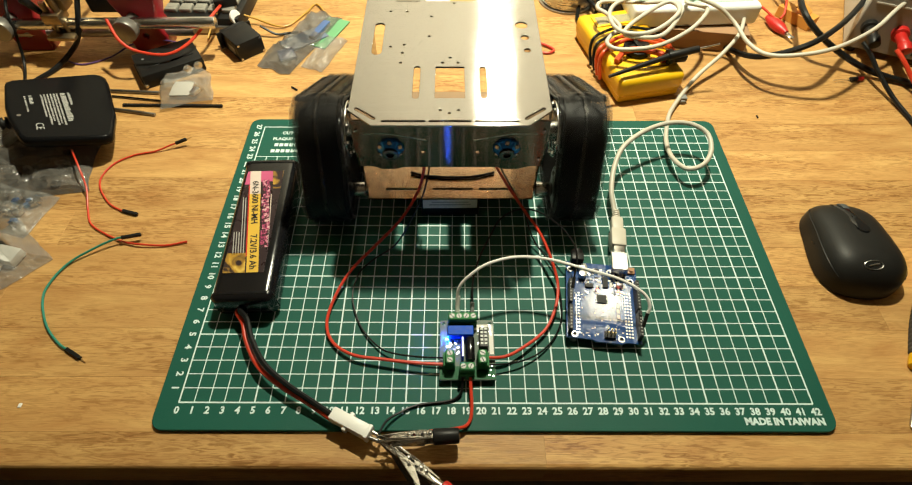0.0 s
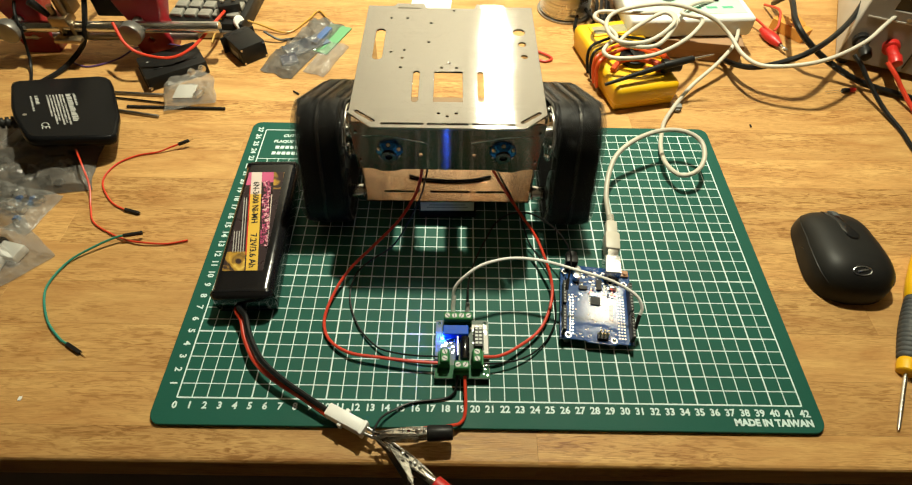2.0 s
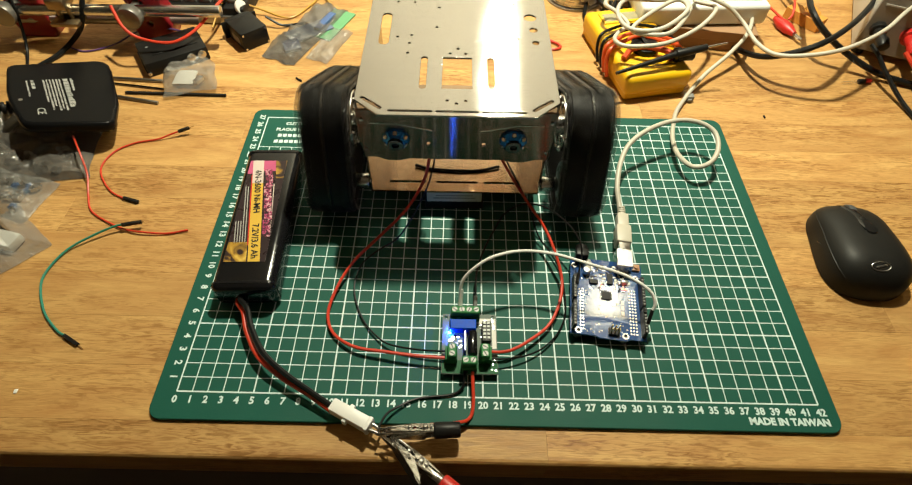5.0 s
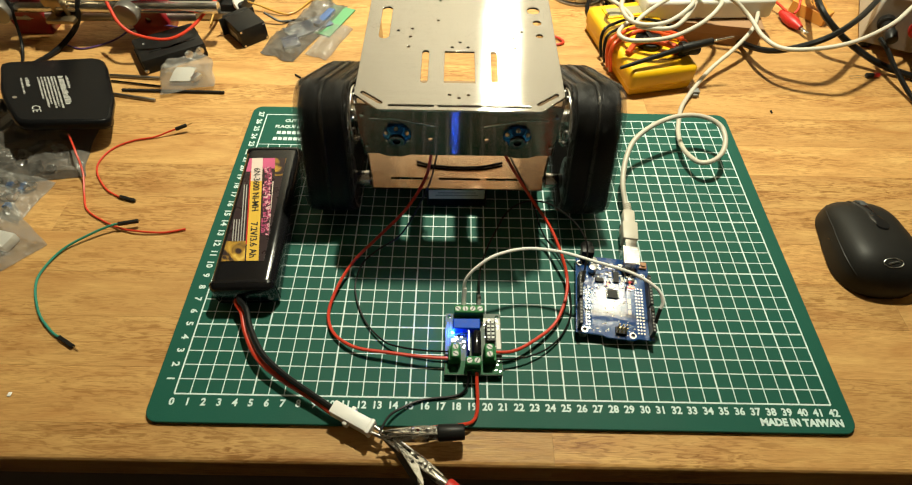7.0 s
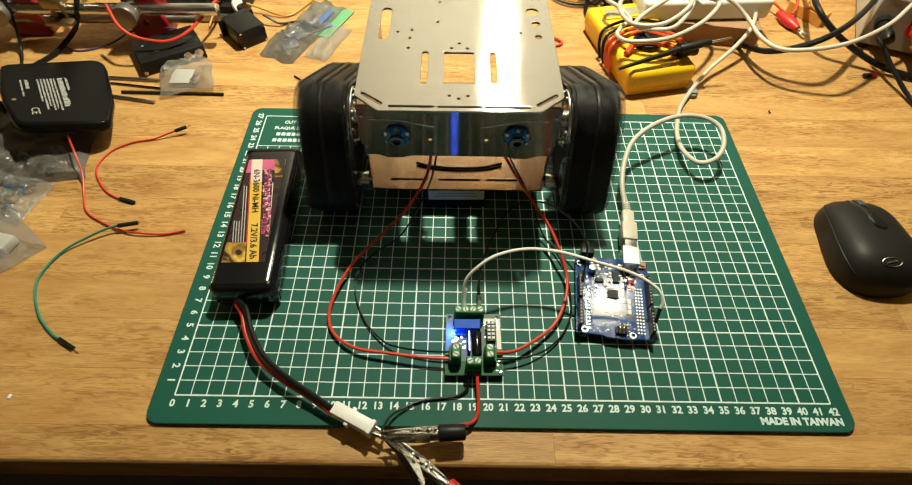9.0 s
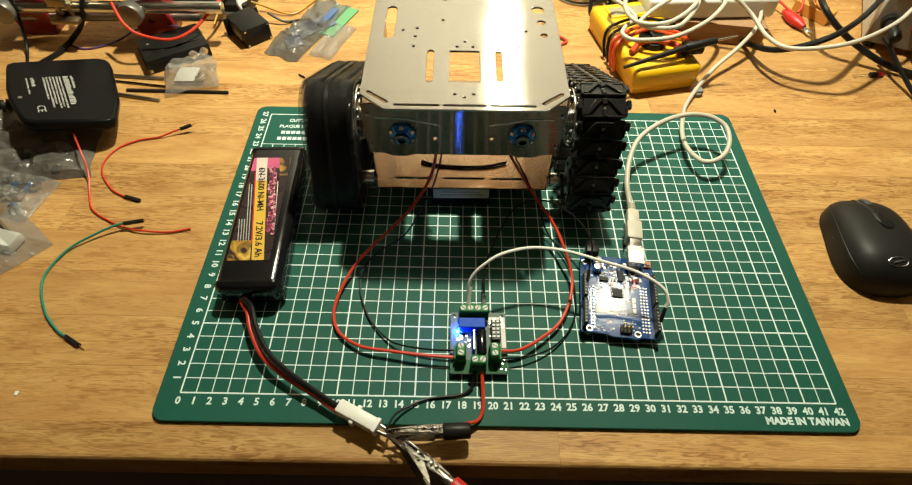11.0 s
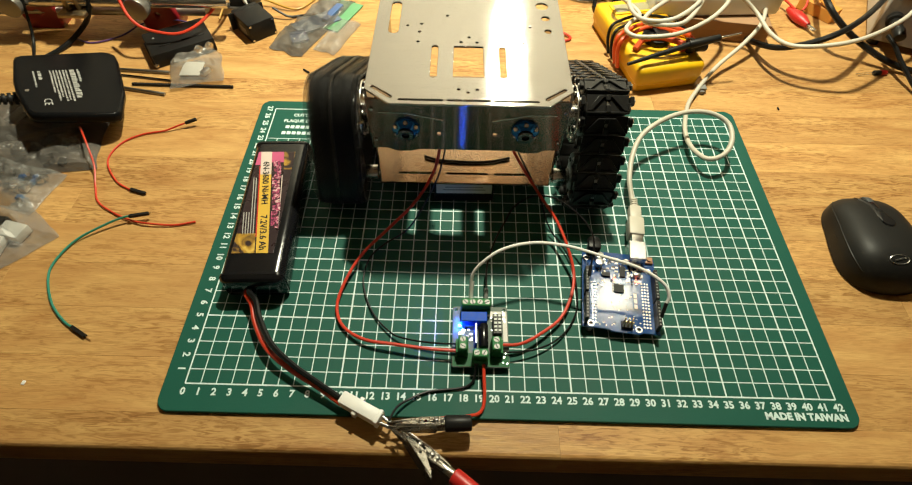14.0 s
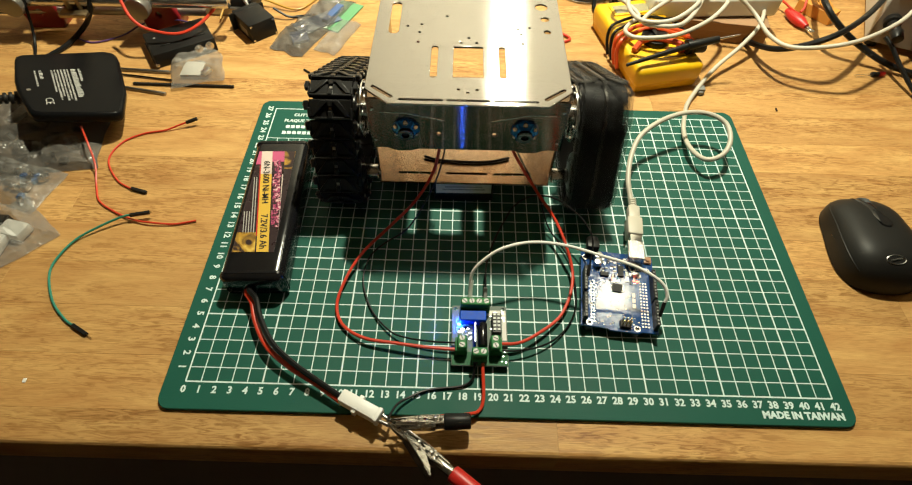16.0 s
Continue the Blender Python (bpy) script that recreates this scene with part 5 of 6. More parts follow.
# ---- behind the mat: meter, coil, instruments ----
def multimeter():
    ob = thing("multimeter", pose(0.343, 0.308, 0, 0, 0, 13), "yellow hand-held multimeter with its leads wound round it", "multimeter")
    W, L, H = 0.070, 0.124, 0.027
    part("case", join(block((0, 0, 0.0060), (W, L, H), 0.0060, 4), block((0.002, 0.002, 0), (W - 0.002, L - 0.002, 0.012), 0.003)), YELLOW, ob)
    part("display_frame", block((0.012, L - 0.030, H), (W - 0.012, L - 0.010, H + 0.0012), 0.0006), YELLOW, ob)
    part("display", block((0.015, L - 0.027, H + 0.0006), (W - 0.015, L - 0.013, H + 0.0014), 0.0002, 1), surface("meter_display", (0.30, 0.27, 0.16), 0.2), ob, "grey-green display window")
    d = part("dial", rod((W / 2, 0.045, H), (W / 2, 0.045, H + 0.006), 0.014, seg=32, bev=0.001), BLACK, ob)
    part("dial_pointer", block((W / 2 - 0.002, 0.034, H + 0.006), (W / 2 + 0.002, 0.056, H + 0.0085), 0.0008), BLACK, d)
    part("face_print", block((0.012, 0.016, H), (W - 0.012, 0.017, H + 0.0002), 0), INK, ob)

    def lead(pts, r, mat, label):
        part("test_lead", tube(pts, r), mat, ob, label)
    z = H + 0.003
    for k, (y, mat) in enumerate(((0.070, BLACK_WIRE), (0.060, BLACK_WIRE), (0.052, ORANGE), (0.044, ORANGE))):
        pts = [(-0.002, y - 0.006, 0.004), (-0.0035, y, 0.018), (-0.001, y + 0.003, z - 0.001), (0.010, y + 0.008, z + 0.001), (0.030, y + 0.012, z + 0.002 + 0.001 * k), (0.052, y + 0.006, z + 0.002), (W + 0.002, y - 0.004, z - 0.002), (W + 0.0035, y - 0.008, 0.016)]
        lead(pts, 0.0016 if mat is BLACK_WIRE else 0.0020, mat, "wound test lead")
    lead([(0.006, 0.030, z), (0.018, 0.038, z + 0.004), (0.034, 0.036, z + 0.005), (0.050, 0.028, z + 0.004), (0.062, 0.016, z + 0.001)], 0.0030, ORANGE, "orange probe grip")
    probe = part("probe", join(rod((-0.012, 0.006, 0.0320), (0.050, 0.012, 0.0410), 0.0016, 0.0030), rod((0.050, 0.012, 0.0410), (0.080, 0.011, 0.0455), 0.0042, 0.0032, bev=0.0006)), BLACK, ob, "black test probe")
    part("probe_tip", rod((0.080, 0.011, 0.0455), (0.100, 0.0098, 0.0485), 0.0012, 0.0008, seg=10), STEEL, probe)
    part("banana_plug", join(rod((0.058, 0.020, z + 0.004), (0.074, 0.019, z + 0.003), 0.0058, bev=0.001), rod((0.055, 0.0202, z + 0.004), (0.060, 0.0200, z + 0.004), 0.0072, bev=0.0008)), BLACK, ob, "black banana plug")
    part("banana_plug", rod((0.050, 0.024, z), (0.064, 0.026, z), 0.0045, bev=0.001), RED_PLASTIC, ob, "red banana plug")


multimeter()


def cardboard_box():
    ob = thing("cardboard_box", pose(0.400, 0.4110, 0, 0, 0, -8), "flat brown cardboard box under a white device", "box")
    part("carton", block((0, 0, 0), (0.100, 0.090, 0.0215), 0.0008), surface("brown_cardboard", (0.30, 0.17, 0.085), 0.75), ob)
    part("lid_flap", block((0.001, -0.0006, 0.012), (0.099, 0.0894, 0.0222), 0.0004, 1), surface("brown_cardboard_lid", (0.33, 0.19, 0.10), 0.75), ob)


cardboard_box()


def white_device():
    ob = thing("white_device", pose(0.372, 0.407, 0.0225, 0, 0, 4), "flat white plastic instrument with a pale green panel", "instrument")
    part("case", block((0, 0, 0), (0.138, 0.15, 0.022), 0.004, 3), DEVICE_WHITE, ob)
    part("panel", block((0.008, 0.010, 0.0219), (0.130, 0.140, 0.0224), 0), surface("pale_green_panel", (0.42, 0.58, 0.50), 0.4), ob, "pale green printed panel")
    for k in range(3):
        part("panel_print", block((0.070 + k * 0.018, 0.020, 0.0224), (0.082 + k * 0.018, 0.024, 0.0226), 0), surface("green_print", (0.08, 0.36, 0.22), 0.5), ob)
    part("switch", block((0.092, 0.034, 0.0222), (0.106, 0.052, 0.0260), 0.001), BLACK, ob)
    part("knob", rod((0.050, 0.045, 0.022), (0.050, 0.045, 0.036), 0.009, 0.008, bev=0.001), GREY_PLASTIC, ob)


white_device()


def solder_spool():
    ob = thing("solder_spool", pose(0.3170, 0.5060, 0), "spool of bright solder wire standing on the bench", "spool")
    part("flange", rod((0, 0, 0), (0, 0, 0.0025), 0.034, seg=40, bev=0.0006), DULL_STEEL, ob)
    part("flange", rod((0, 0, 0.052), (0, 0, 0.0545), 0.034, seg=40, bev=0.0006), DULL_STEEL, ob)
    rnd = random.Random(2)
    pts, turns = [], 34
    for k in range(turns * 24):
        a = 2 * math.pi * k / 24
        r = 0.0300 + 0.0006 * math.sin(k / 24 * 2.4)
        pts.append((r * math.cos(a), r * math.sin(a), 0.0032 + 0.0480 * k / (turns * 24)))
    part("core", rod((0, 0, 0.0025), (0, 0, 0.052), 0.0296, seg=40), SOLDER, ob)
    part("wound_wire", tube(pts, 0.0008, 6, 1), SOLDER, ob, "tight turns of tin solder")


solder_spool()


def power_supply():
    ob = thing("power_supply", pose(0.6070, 0.4010, 0, 0, 0, -24), "grey bench power supply with a black and a red plug", "power supply")
    W, D, H = 0.200, 0.22, 0.110
    part("case", block((0, 0.006, 0.006), (W, D, H), 0.003), PALE_GREY, ob)
    panel = surface("grey_front_panel", (0.24, 0.215, 0.19), 0.5)
    part("front_panel", sheet(rounded(0.0015, 0.008, W - 0.0015, H - 0.002, 0.004), [rounded(0.024, 0.068, 0.120, 0.100, 0.002)], 0.004, Matrix(((1, 0, 0, 0), (0, 0, -1, 0.006), (0, 1, 0, 0), (0, 0, 0, 1))), 0.0006), panel, ob, "grey panel with a dark display window")
    part("display", block((0.022, 0.004, 0.066), (0.122, 0.0055, 0.102), 0), BLACK_GLOSS, ob)
    part("panel_groove", block((0.006, 0.0012, 0.0575), (W - 0.006, 0.0024, 0.0590), 0), PALE_GREY, ob)
    part("panel_groove", block((0.0640, 0.0012, 0.012), (0.0652, 0.0024, 0.0570), 0), INK, ob)
    for x in (0.010, W - 0.010):
        for y in (0.012, D - 0.012):
            part("foot", rod((x, y, 0), (x, y, 0.0062), 0.006), BLACK, ob)
    part("panel_screw", rod((0.042, 0.0025, 0.062), (0.042, 0.0005, 0.062), 0.0022, seg=12), DULL_STEEL, ob)
    part("knob", rod((0.086, 0.003, 0.036), (0.086, -0.014, 0.036), 0.010, 0.009, bev=0.001), PALE_GREY, ob)
    for x, mat, name in ((0.0130, BLACK, "black plug"), (0.0420, RED_PLASTIC, "red plug")):
        part("socket", rod((x, 0.003, 0.033), (x, -0.005, 0.033), 0.0080, bev=0.0008), mat, ob)
        part("plug", join(rod((x, -0.004, 0.033), (x + 0.004, -0.018, 0.0315), 0.0052, bev=0.0006), rod((x + 0.004, -0.017, 0.0315), (x + 0.0065, -0.026, 0.029), 0.0062, 0.0056, bev=0.0006)), mat, ob, name)


power_supply()
wire("supply_lead", [(0.6030, 0.3720, 0.030), (0.607, 0.358, 0.026), (0.612, 0.343, 0.018), (0.622, 0.315, 0.006), (0.6275, 0.285, 0.0026), (0.6265, 0.264, 0.0024), (0.624, 0.199, 0.0024), (0.60, 0.12, 0.0024)], 0.0022, BLACK_WIRE, "black supply lead running off along the bench")
wire("supply_lead", [(0.6320, 0.3600, 0.030), (0.638, 0.347, 0.024), (0.646, 0.334, 0.014), (0.655, 0.312, 0.004), (0.664, 0.270, 0.0024), (0.680, 0.200, 0.0024)], 0.0022, RED_WIRE, "red supply lead running off along the bench")
wire("mains_cable", [(0.440, 0.475, 0.0035), (0.4570, 0.456, 0.0035), (0.465, 0.440, 0.0035), (0.478, 0.407, 0.0035), (0.4884, 0.3625, 0.0200), (0.5094, 0.3453, 0.0360), (0.5406, 0.3487, 0.0500), (0.599, 0.404, 0.045), (0.629, 0.440, 0.060), (0.665, 0.500, 0.115), (0.70, 0.56, 0.112)], 0.0030, BLACK_WIRE, "thick black mains cable sagging over the bench")
wire("mains_cable", [(0.580, 0.520, 0.0060), (0.566, 0.470, 0.040), (0.548, 0.412, 0.045), (0.556, 0.388, 0.036), (0.582, 0.374, 0.020), (0.617, 0.3560, 0.0075), (0.663, 0.335, 0.0040), (0.72, 0.300, 0.0036)], 0.0031, BLACK_WIRE, "thick black mains cable looping beside the supply")
wire("red_lead", [(0.540, 0.520, 0.004), (0.533, 0.486, 0.010), (0.540, 0.470, 0.012), (0.548, 0.452, 0.010)], 0.0014, RED_WIRE, "thin red test lead")
wire("red_lead", [(0.570, 0.520, 0.004), (0.566, 0.478, 0.020), (0.560, 0.456, 0.014), (0.555, 0.450, 0.010)], 0.0014, RED_WIRE, "thin red test lead bent beside the clip")


def red_clip():
    ob = thing("test_clip", pose(0.5460, 0.4560, 0.0060, 0, 0, -72), "red insulated crocodile clip lying on the bench", "crocodile clip", "crocodile clips")
    bm, rows = bmesh.new(), []
    for x, w, h in ((-0.004, 0.003, 0.003), (0, 0.0045, 0.004), (0.010, 0.0072, 0.0058), (0.020, 0.0066, 0.0056), (0.026, 0.0042, 0.004), (0.030, 0.0030, 0.003)):
        rows.append([bm.verts.new((x, w * math.cos(a), h * math.sin(a))) for a in (2 * math.pi * k / 16 for k in range(16))])
    for p, q in zip(rows, rows[1:]):
        for k in range(16):
            bm.faces.new((p[k], p[(k + 1) % 16], q[(k + 1) % 16], q[k]))
    bm.faces.new(rows[0])
    bm.faces.new(rows[-1][::-1])
    part("sleeve", bm, RED_PLASTIC, ob)
    part("jaw", join(block((0.028, -0.0016, 0.0002), (0.042, 0.0016, 0.0012), 0.0003, 1), block((0.028, -0.0016, -0.0016), (0.041, 0.0016, -0.0006), 0.0003, 1)), STEEL, ob)


red_clip()


def orange_pack():
    ob = thing("orange_carton", pose(0.586, 0.440, 0, 0, 0, 38), "small orange carton with a curled flap", "carton")
    card = surface("orange_card", (0.62, 0.27, 0.045), 0.6)
    part("carton", block((0, 0, 0), (0.017, 0.042, 0.013), 0.0006, 1), card, ob)
    part("flap", moved(block((0, 0, 0), (0.017, 0.015, 0.0006), 0), pose(0, 0.010, 0.0135, 24, 0, 0)), card, ob)


orange_pack()


def dropped_led():
    ob = thing("dropped_diode", pose(0.6010, 0.3490, 0, 0, 0, 5), "small red diode with bent leads on the bench", "component")
    part("lens", join(rod((0.002, 0, 0.0026), (0.0085, 0, 0.0026), 0.0025, seg=16, bev=0.0008)), RED_PLASTIC, ob)
    part("sleeve", rod((-0.0050, 0, 0.0025), (0.0022, 0, 0.0025), 0.0025, seg=14, bev=0.0004), BLACK, ob)
    for y in (-0.0012, 0.0012):
        part("leg", rod((-0.022, y * 1.5, 0.0008), (-0.0048, y, 0.0022), 0.0003, seg=6), SOLDER, ob)


dropped_led()
tagged(part("crumb", block((0.4792, 0.2885, 0), (0.4806, 0.2925, 0.0016), 0.0004, 1), BLACK), "tiny black scrap lying on the oak bench", "scrap")
tagged(part("crumb", block((-0.1071, -0.0030, 0), (-0.1047, 0.0000, 0.0008), 0.0003, 1), WHITE), "tiny white scrap lying on the oak bench", "scrap")
tagged(part("crumb", rod((0.0135, 0.3335, 0.0011), (0.0200, 0.3285, 0.0011), 0.0010, seg=8, bev=0.0002), BLACK), "short black pin lying on the oak bench", "scrap")
tagged(part("component", join(block((0.4065, 0.3115, 0), (0.4150, 0.3185, 0.0060), 0.0006), block((0.4085, 0.3095, 0.0010), (0.4130, 0.3120, 0.0040), 0.0004, 1)), GREY_PLASTIC), "small grey plastic component beside the meter", "component")
wire("black_cord", [(0.316, 0.560, 0.006), (0.330, 0.500, 0.010), (0.324, 0.458, 0.004), (0.334, 0.438, 0.004), (0.350, 0.452, 0.012), (0.345, 0.490, 0.006), (0.352, 0.560, 0.004)], 0.0022, BLACK_WIRE, "black cord bunched behind the meter",
     ((0.0100, BLACK, 0.0040, 0), None))
wire("black_cord", [(0.372, 0.560, 0.003), (0.361, 0.500, 0.004), (0.354, 0.464, 0.012), (0.340, 0.470, 0.016), (0.336, 0.510, 0.010), (0.335, 0.570, 0.003)], 0.0022, BLACK_WIRE, "black cord bunched behind the meter")
wire("red_lead", [(0.262, 0.420, 0.0016), (0.276, 0.412, 0.0022), (0.288, 0.403, 0.0024), (0.290, 0.397, 0.0020), (0.281, 0.394, 0.0016), (0.266, 0.403, 0.0016)], 0.0014, RED_WIRE, "red lead doubled up behind the robot")
for shift in (0, 0.012):
    wire("black_cord", [(0.352 + shift, 0.560, 0.004), (0.356 + shift, 0.510, 0.010), (0.350 + shift, 0.480, 0.006), (0.345 + shift, 0.458, 0.003), (0.352 + shift, 0.446, 0.003), (0.366 + shift, 0.460, 0.006), (0.372 + shift, 0.52, 0.004)], 0.0022, BLACK_WIRE, "black cord bunched beside the solder spool")


def paper_slip():
    ob = thing("paper_slip", pose(0.125, 0.500, 0, 0, 0, -4), "blank white paper slip lying behind the robot", "paper")
    part("slip", block((0, 0, 0), (0.050, 0.10, 0.0003), 0), PAPER, ob)


paper_slip()


# ---- far end of the bench: clamp rail, keypad, servos ----
def clamp_rail():
    ob = thing("clamp_rail", pose(0, 0, 0), "steel rail held in red cast clamps", "clamp rail")
    part("rail", rod((-0.40, 0.381, 0.039), (-0.066, 0.389, 0.039), 0.0058, seg=24, bev=0.0006), STEEL, ob)
    part("lower_rail", rod((-0.40, 0.398, 0.018), (-0.100, 0.406, 0.018), 0.0045, seg=20), DULL_STEEL, ob)
    for x in (-0.283, -0.156):
        foot = [(-0.010, 0), (0.022, 0), (0.026, 0.016), (0.020, 0.030), (0.028, 0.052), (0.036, 0.100), (-0.026, 0.100), (-0.014, 0.054), (-0.006, 0.034), (-0.012, 0.016)]
        up = Matrix(((1, 0, 0, x), (0, 0, -1, 0.4230), (0, 1, 0, 0), (0, 0, 0, 1)))
        c = part("clamp", sheet(foot, [circle(0.006, 0.018, 0.0045, 16)], 0.026, up, 0.002), RED_CAST, ob, "red cast clamp")
        part("clamp_screw", join(rod((x + 0.002, 0.381, 0.039), (x + 0.002, 0.370, 0.039), 0.0115, seg=32, bev=0.0012), rod((x + 0.002, 0.398, 0.039), (x + 0.002, 0.380, 0.039), 0.006)), surface("grey_knob", (0.22, 0.21, 0.19), 0.4, 0.6), c, "grey round clamp screw")
    # brass fitting on the rail
    brass = surface("worn_brass", (0.33, 0.25, 0.15), 0.42, 1.0, vary=0.25)
    part("brass_fitting", moved(join(block((-0.232, 0.376, 0.036), (-0.204, 0.400, 0.040), 0.001), block((-0.228, 0.380, 0.052), (-0.210, 0.398, 0.062), 0.001), rod((-0.224, 0.388, 0.040), (-0.224, 0.388, 0.072), 0.003), rod((-0.213, 0.388, 0.040), (-0.213, 0.388, 0.080), 0.0026),
                               block((-0.222, 0.392, 0.060), (-0.206, 0.408, 0.110), 0.001)), pose(-0.004, -0.007, -0.007)), brass, ob, "worn brass fitting")
    part("grip_ball", rod((-0.2445, 0.380, 0.070), (-0.234, 0.386, 0.046), 0.0045, 0.0025, seg=14, bev=0.001), BLACK, ob)
    part("dark_slide", block((-0.200, 0.404, 0.040), (-0.160, 0.440, 0.066), 0.002), BLACK, ob, "black slide block")


clamp_rail()


def keypad():
    ob = thing("keypad", pose(-0.150, 0.4340, 0, 0, 0, -2), "black key panel with rows of grey square keys", "keypad")
    part("case", block((0, 0, 0), (0.090, 0.105, 0.018), 0.003), BLACK, ob)
    part("front_rail", block((-0.002, -0.0040, 0.001), (0.091, 0.0002, 0.010), 0.001), DULL_STEEL, ob)
    key = None
    for i in range(5):
        for j in range(5):
            if key is None:
                key = part("key", join(block((0, 0, 0), (0.0132, 0.0135, 0.005), 0.0012), block((0.003, 0.004, 0.0049), (0.0102, 0.0095, 0.0053), 0.0002, 1)), surface("grey_key_plastic", (0.24, 0.23, 0.20), 0.45), ob)
                k = key
            else:
                k = new("key", key.data)
                k.parent = ob
            k.matrix_basis = pose(0.0055 + i * 0.0162, 0.009 + j * 0.0180, 0.0178)


keypad()


def bracket():
    ob = thing("small_switch", pose(-0.078, 0.4500, 0.0232, 0, 0, 20), "small black switch with steel tabs lying on the keypad", "switch")
    part("body", block((-0.010, -0.006, 0), (0.014, 0.006, 0.009), 0.001), BLACK, ob)
    for x in (-0.004, 0.008):
        part("tab", rod((x, 0.002, 0.009), (x, 0.002, 0.012), 0.0026, seg=14, bev=0.0005), STEEL, ob)


bracket()


def servo(m, label):
    ob = thing("servo_motor", m, label, "servo", "loose servos")
    part("case", block((-0.0150, -0.0150, 0), (0.0185, 0.0150, 0.0200), 0.0012), BLACK, ob)
    part("gear_case", block((-0.0215, -0.0145, 0.0004), (-0.0154, 0.0145, 0.0196), 0.0015), BLACK, ob)
    part("lug", block((-0.0175, -0.0200, 0.0006), (-0.0155, 0.0200, 0.0190), 0.0006, 1), BLACK, ob)
    part("case_label", block((-0.006, -0.0153, 0.005), (0.010, -0.0149, 0.012), 0), GREY_PLASTIC, ob)
    for y in (-0.0128, 0.0128):
        for z in (0.0022, 0.0178):
            part("case_screw", rod((0.0180, y, z), (0.0190, y, z), 0.0013, seg=8), STEEL, ob)
    return ob


servo(pose(-0.0500, 0.4010, 0, 0, 0, -48), "black servo motor lying on its side")
part("servo_horn", rod((-0.066, 0.437, 0.0165), (-0.063, 0.4358, 0.0175), 0.0075, seg=24, bev=0.001), WHITE)
tagged(bpy.data.objects["servo_horn"], "white plastic servo horn leaning against a servo", "servo horn")


def battery_holder():
    ob = thing("battery_holder", pose(-0.1185, 0.3630, 0, 0, 0, 33), "black plastic battery holder lying upside down", "battery holder")
    part("tray", join(block((-0.031, -0.0195, 0), (0.031, 0.0245, 0.0150), 0.0014), block((-0.027, 0.0240, 0.002), (0.024, 0.0262, 0.0120), 0.001), block((-0.0325, -0.014, 0.001), (-0.0305, 0.014, 0.0110), 0.0006)), BLACK, ob)
    for x in (-0.020, 0.002, 0.014):
        part("lid_ridge", block((x, -0.0080, 0.0148), (x + 0.011, -0.0066, 0.0158), 0.0003, 1), BLACK, ob)
    for x, y in ((-0.022, 0.010), (-0.006, 0.012), (0.012, 0.008)):
        part("lid_hole", rod((x, y, 0.0148), (x, y, 0.0153), 0.0013, seg=10), GREY_PLASTIC, ob)
    for x in (0.0130, 0.0240):
        part("contact", join(rod((x, -0.0190, 0.0085), (x, -0.0207, 0.0085), 0.0044, seg=20, bev=0.0005), rod((x, -0.0200, 0.0085), (x, -0.0215, 0.0085), 0.0022, seg=14, bev=0.0004)), STEEL, ob, "round steel contact")
    part("end_rivet", rod((-0.030, -0.0190, 0.004), (-0.030, -0.0206, 0.004), 0.002, seg=10), STEEL, ob)


battery_holder()
wire("red_lead", [(-0.166, 0.372, 0.052), (-0.153, 0.355, 0.040), (-0.139, 0.352, 0.030), (-0.113, 0.356, 0.0235), (-0.094, 0.373, 0.026), (-0.080, 0.404, 0.033), (-0.080, 0.445, 0.0260)], 0.0016, RED_WIRE, "red lead drooping from the rail over the battery holder")
wire("purple_wire", [(-0.239, 0.378, 0.0012), (-0.216, 0.370, 0.0012), (-0.190, 0.383, 0.002), (-0.172, 0.402, 0.005), (-0.136, 0.398, 0.012), (-0.118, 0.392, 0.014)], 0.0009, PURPLE_WIRE, "thin purple wire winding across the bench")
wire("black_cord", [(-0.258, 0.300, 0.0028), (-0.256, 0.330, 0.0028), (-0.240, 0.360, 0.003), (-0.228, 0.384, 0.010), (-0.209, 0.3790, 0.03), (-0.201, 0.392, 0.056), (-0.207, 0.435, 0.080), (-0.22, 0.52, 0.05)], 0.0026, BLACK_WIRE, "black cord hanging over the steel rail")
wire("black_cord", [(-0.292, 0.450, 0.070), (-0.272, 0.3890, 0.056), (-0.270, 0.3760, 0.034), (-0.272, 0.366, 0.010), (-0.265, 0.343, 0.0016), (-0.25, 0.30, 0.0016)], 0.0015, BLACK_WIRE, "thin black cord hanging down from the rail")
wire("servo_lead", [(-0.094, 0.415, 0.004), (-0.090, 0.433, 0.012), (-0.079, 0.446, 0.020), (-0.051, 0.450, 0.008), (-0.015, 0.442, 0.0020), (0.005, 0.470, 0.0020), (0.015, 0.490, 0.0020), (0.033, 0.462, 0.004)], 0.0011, YELLOW_WIRE, "yellow servo lead snaking behind the bags")
wire("servo_lead", [(-0.036, 0.4270, 0.012), (-0.020, 0.424, 0.004), (-0.008, 0.430, 0.0014), (0.004, 0.430, 0.003)], 0.0013, BLACK_WIRE, "short black servo lead on the bench")


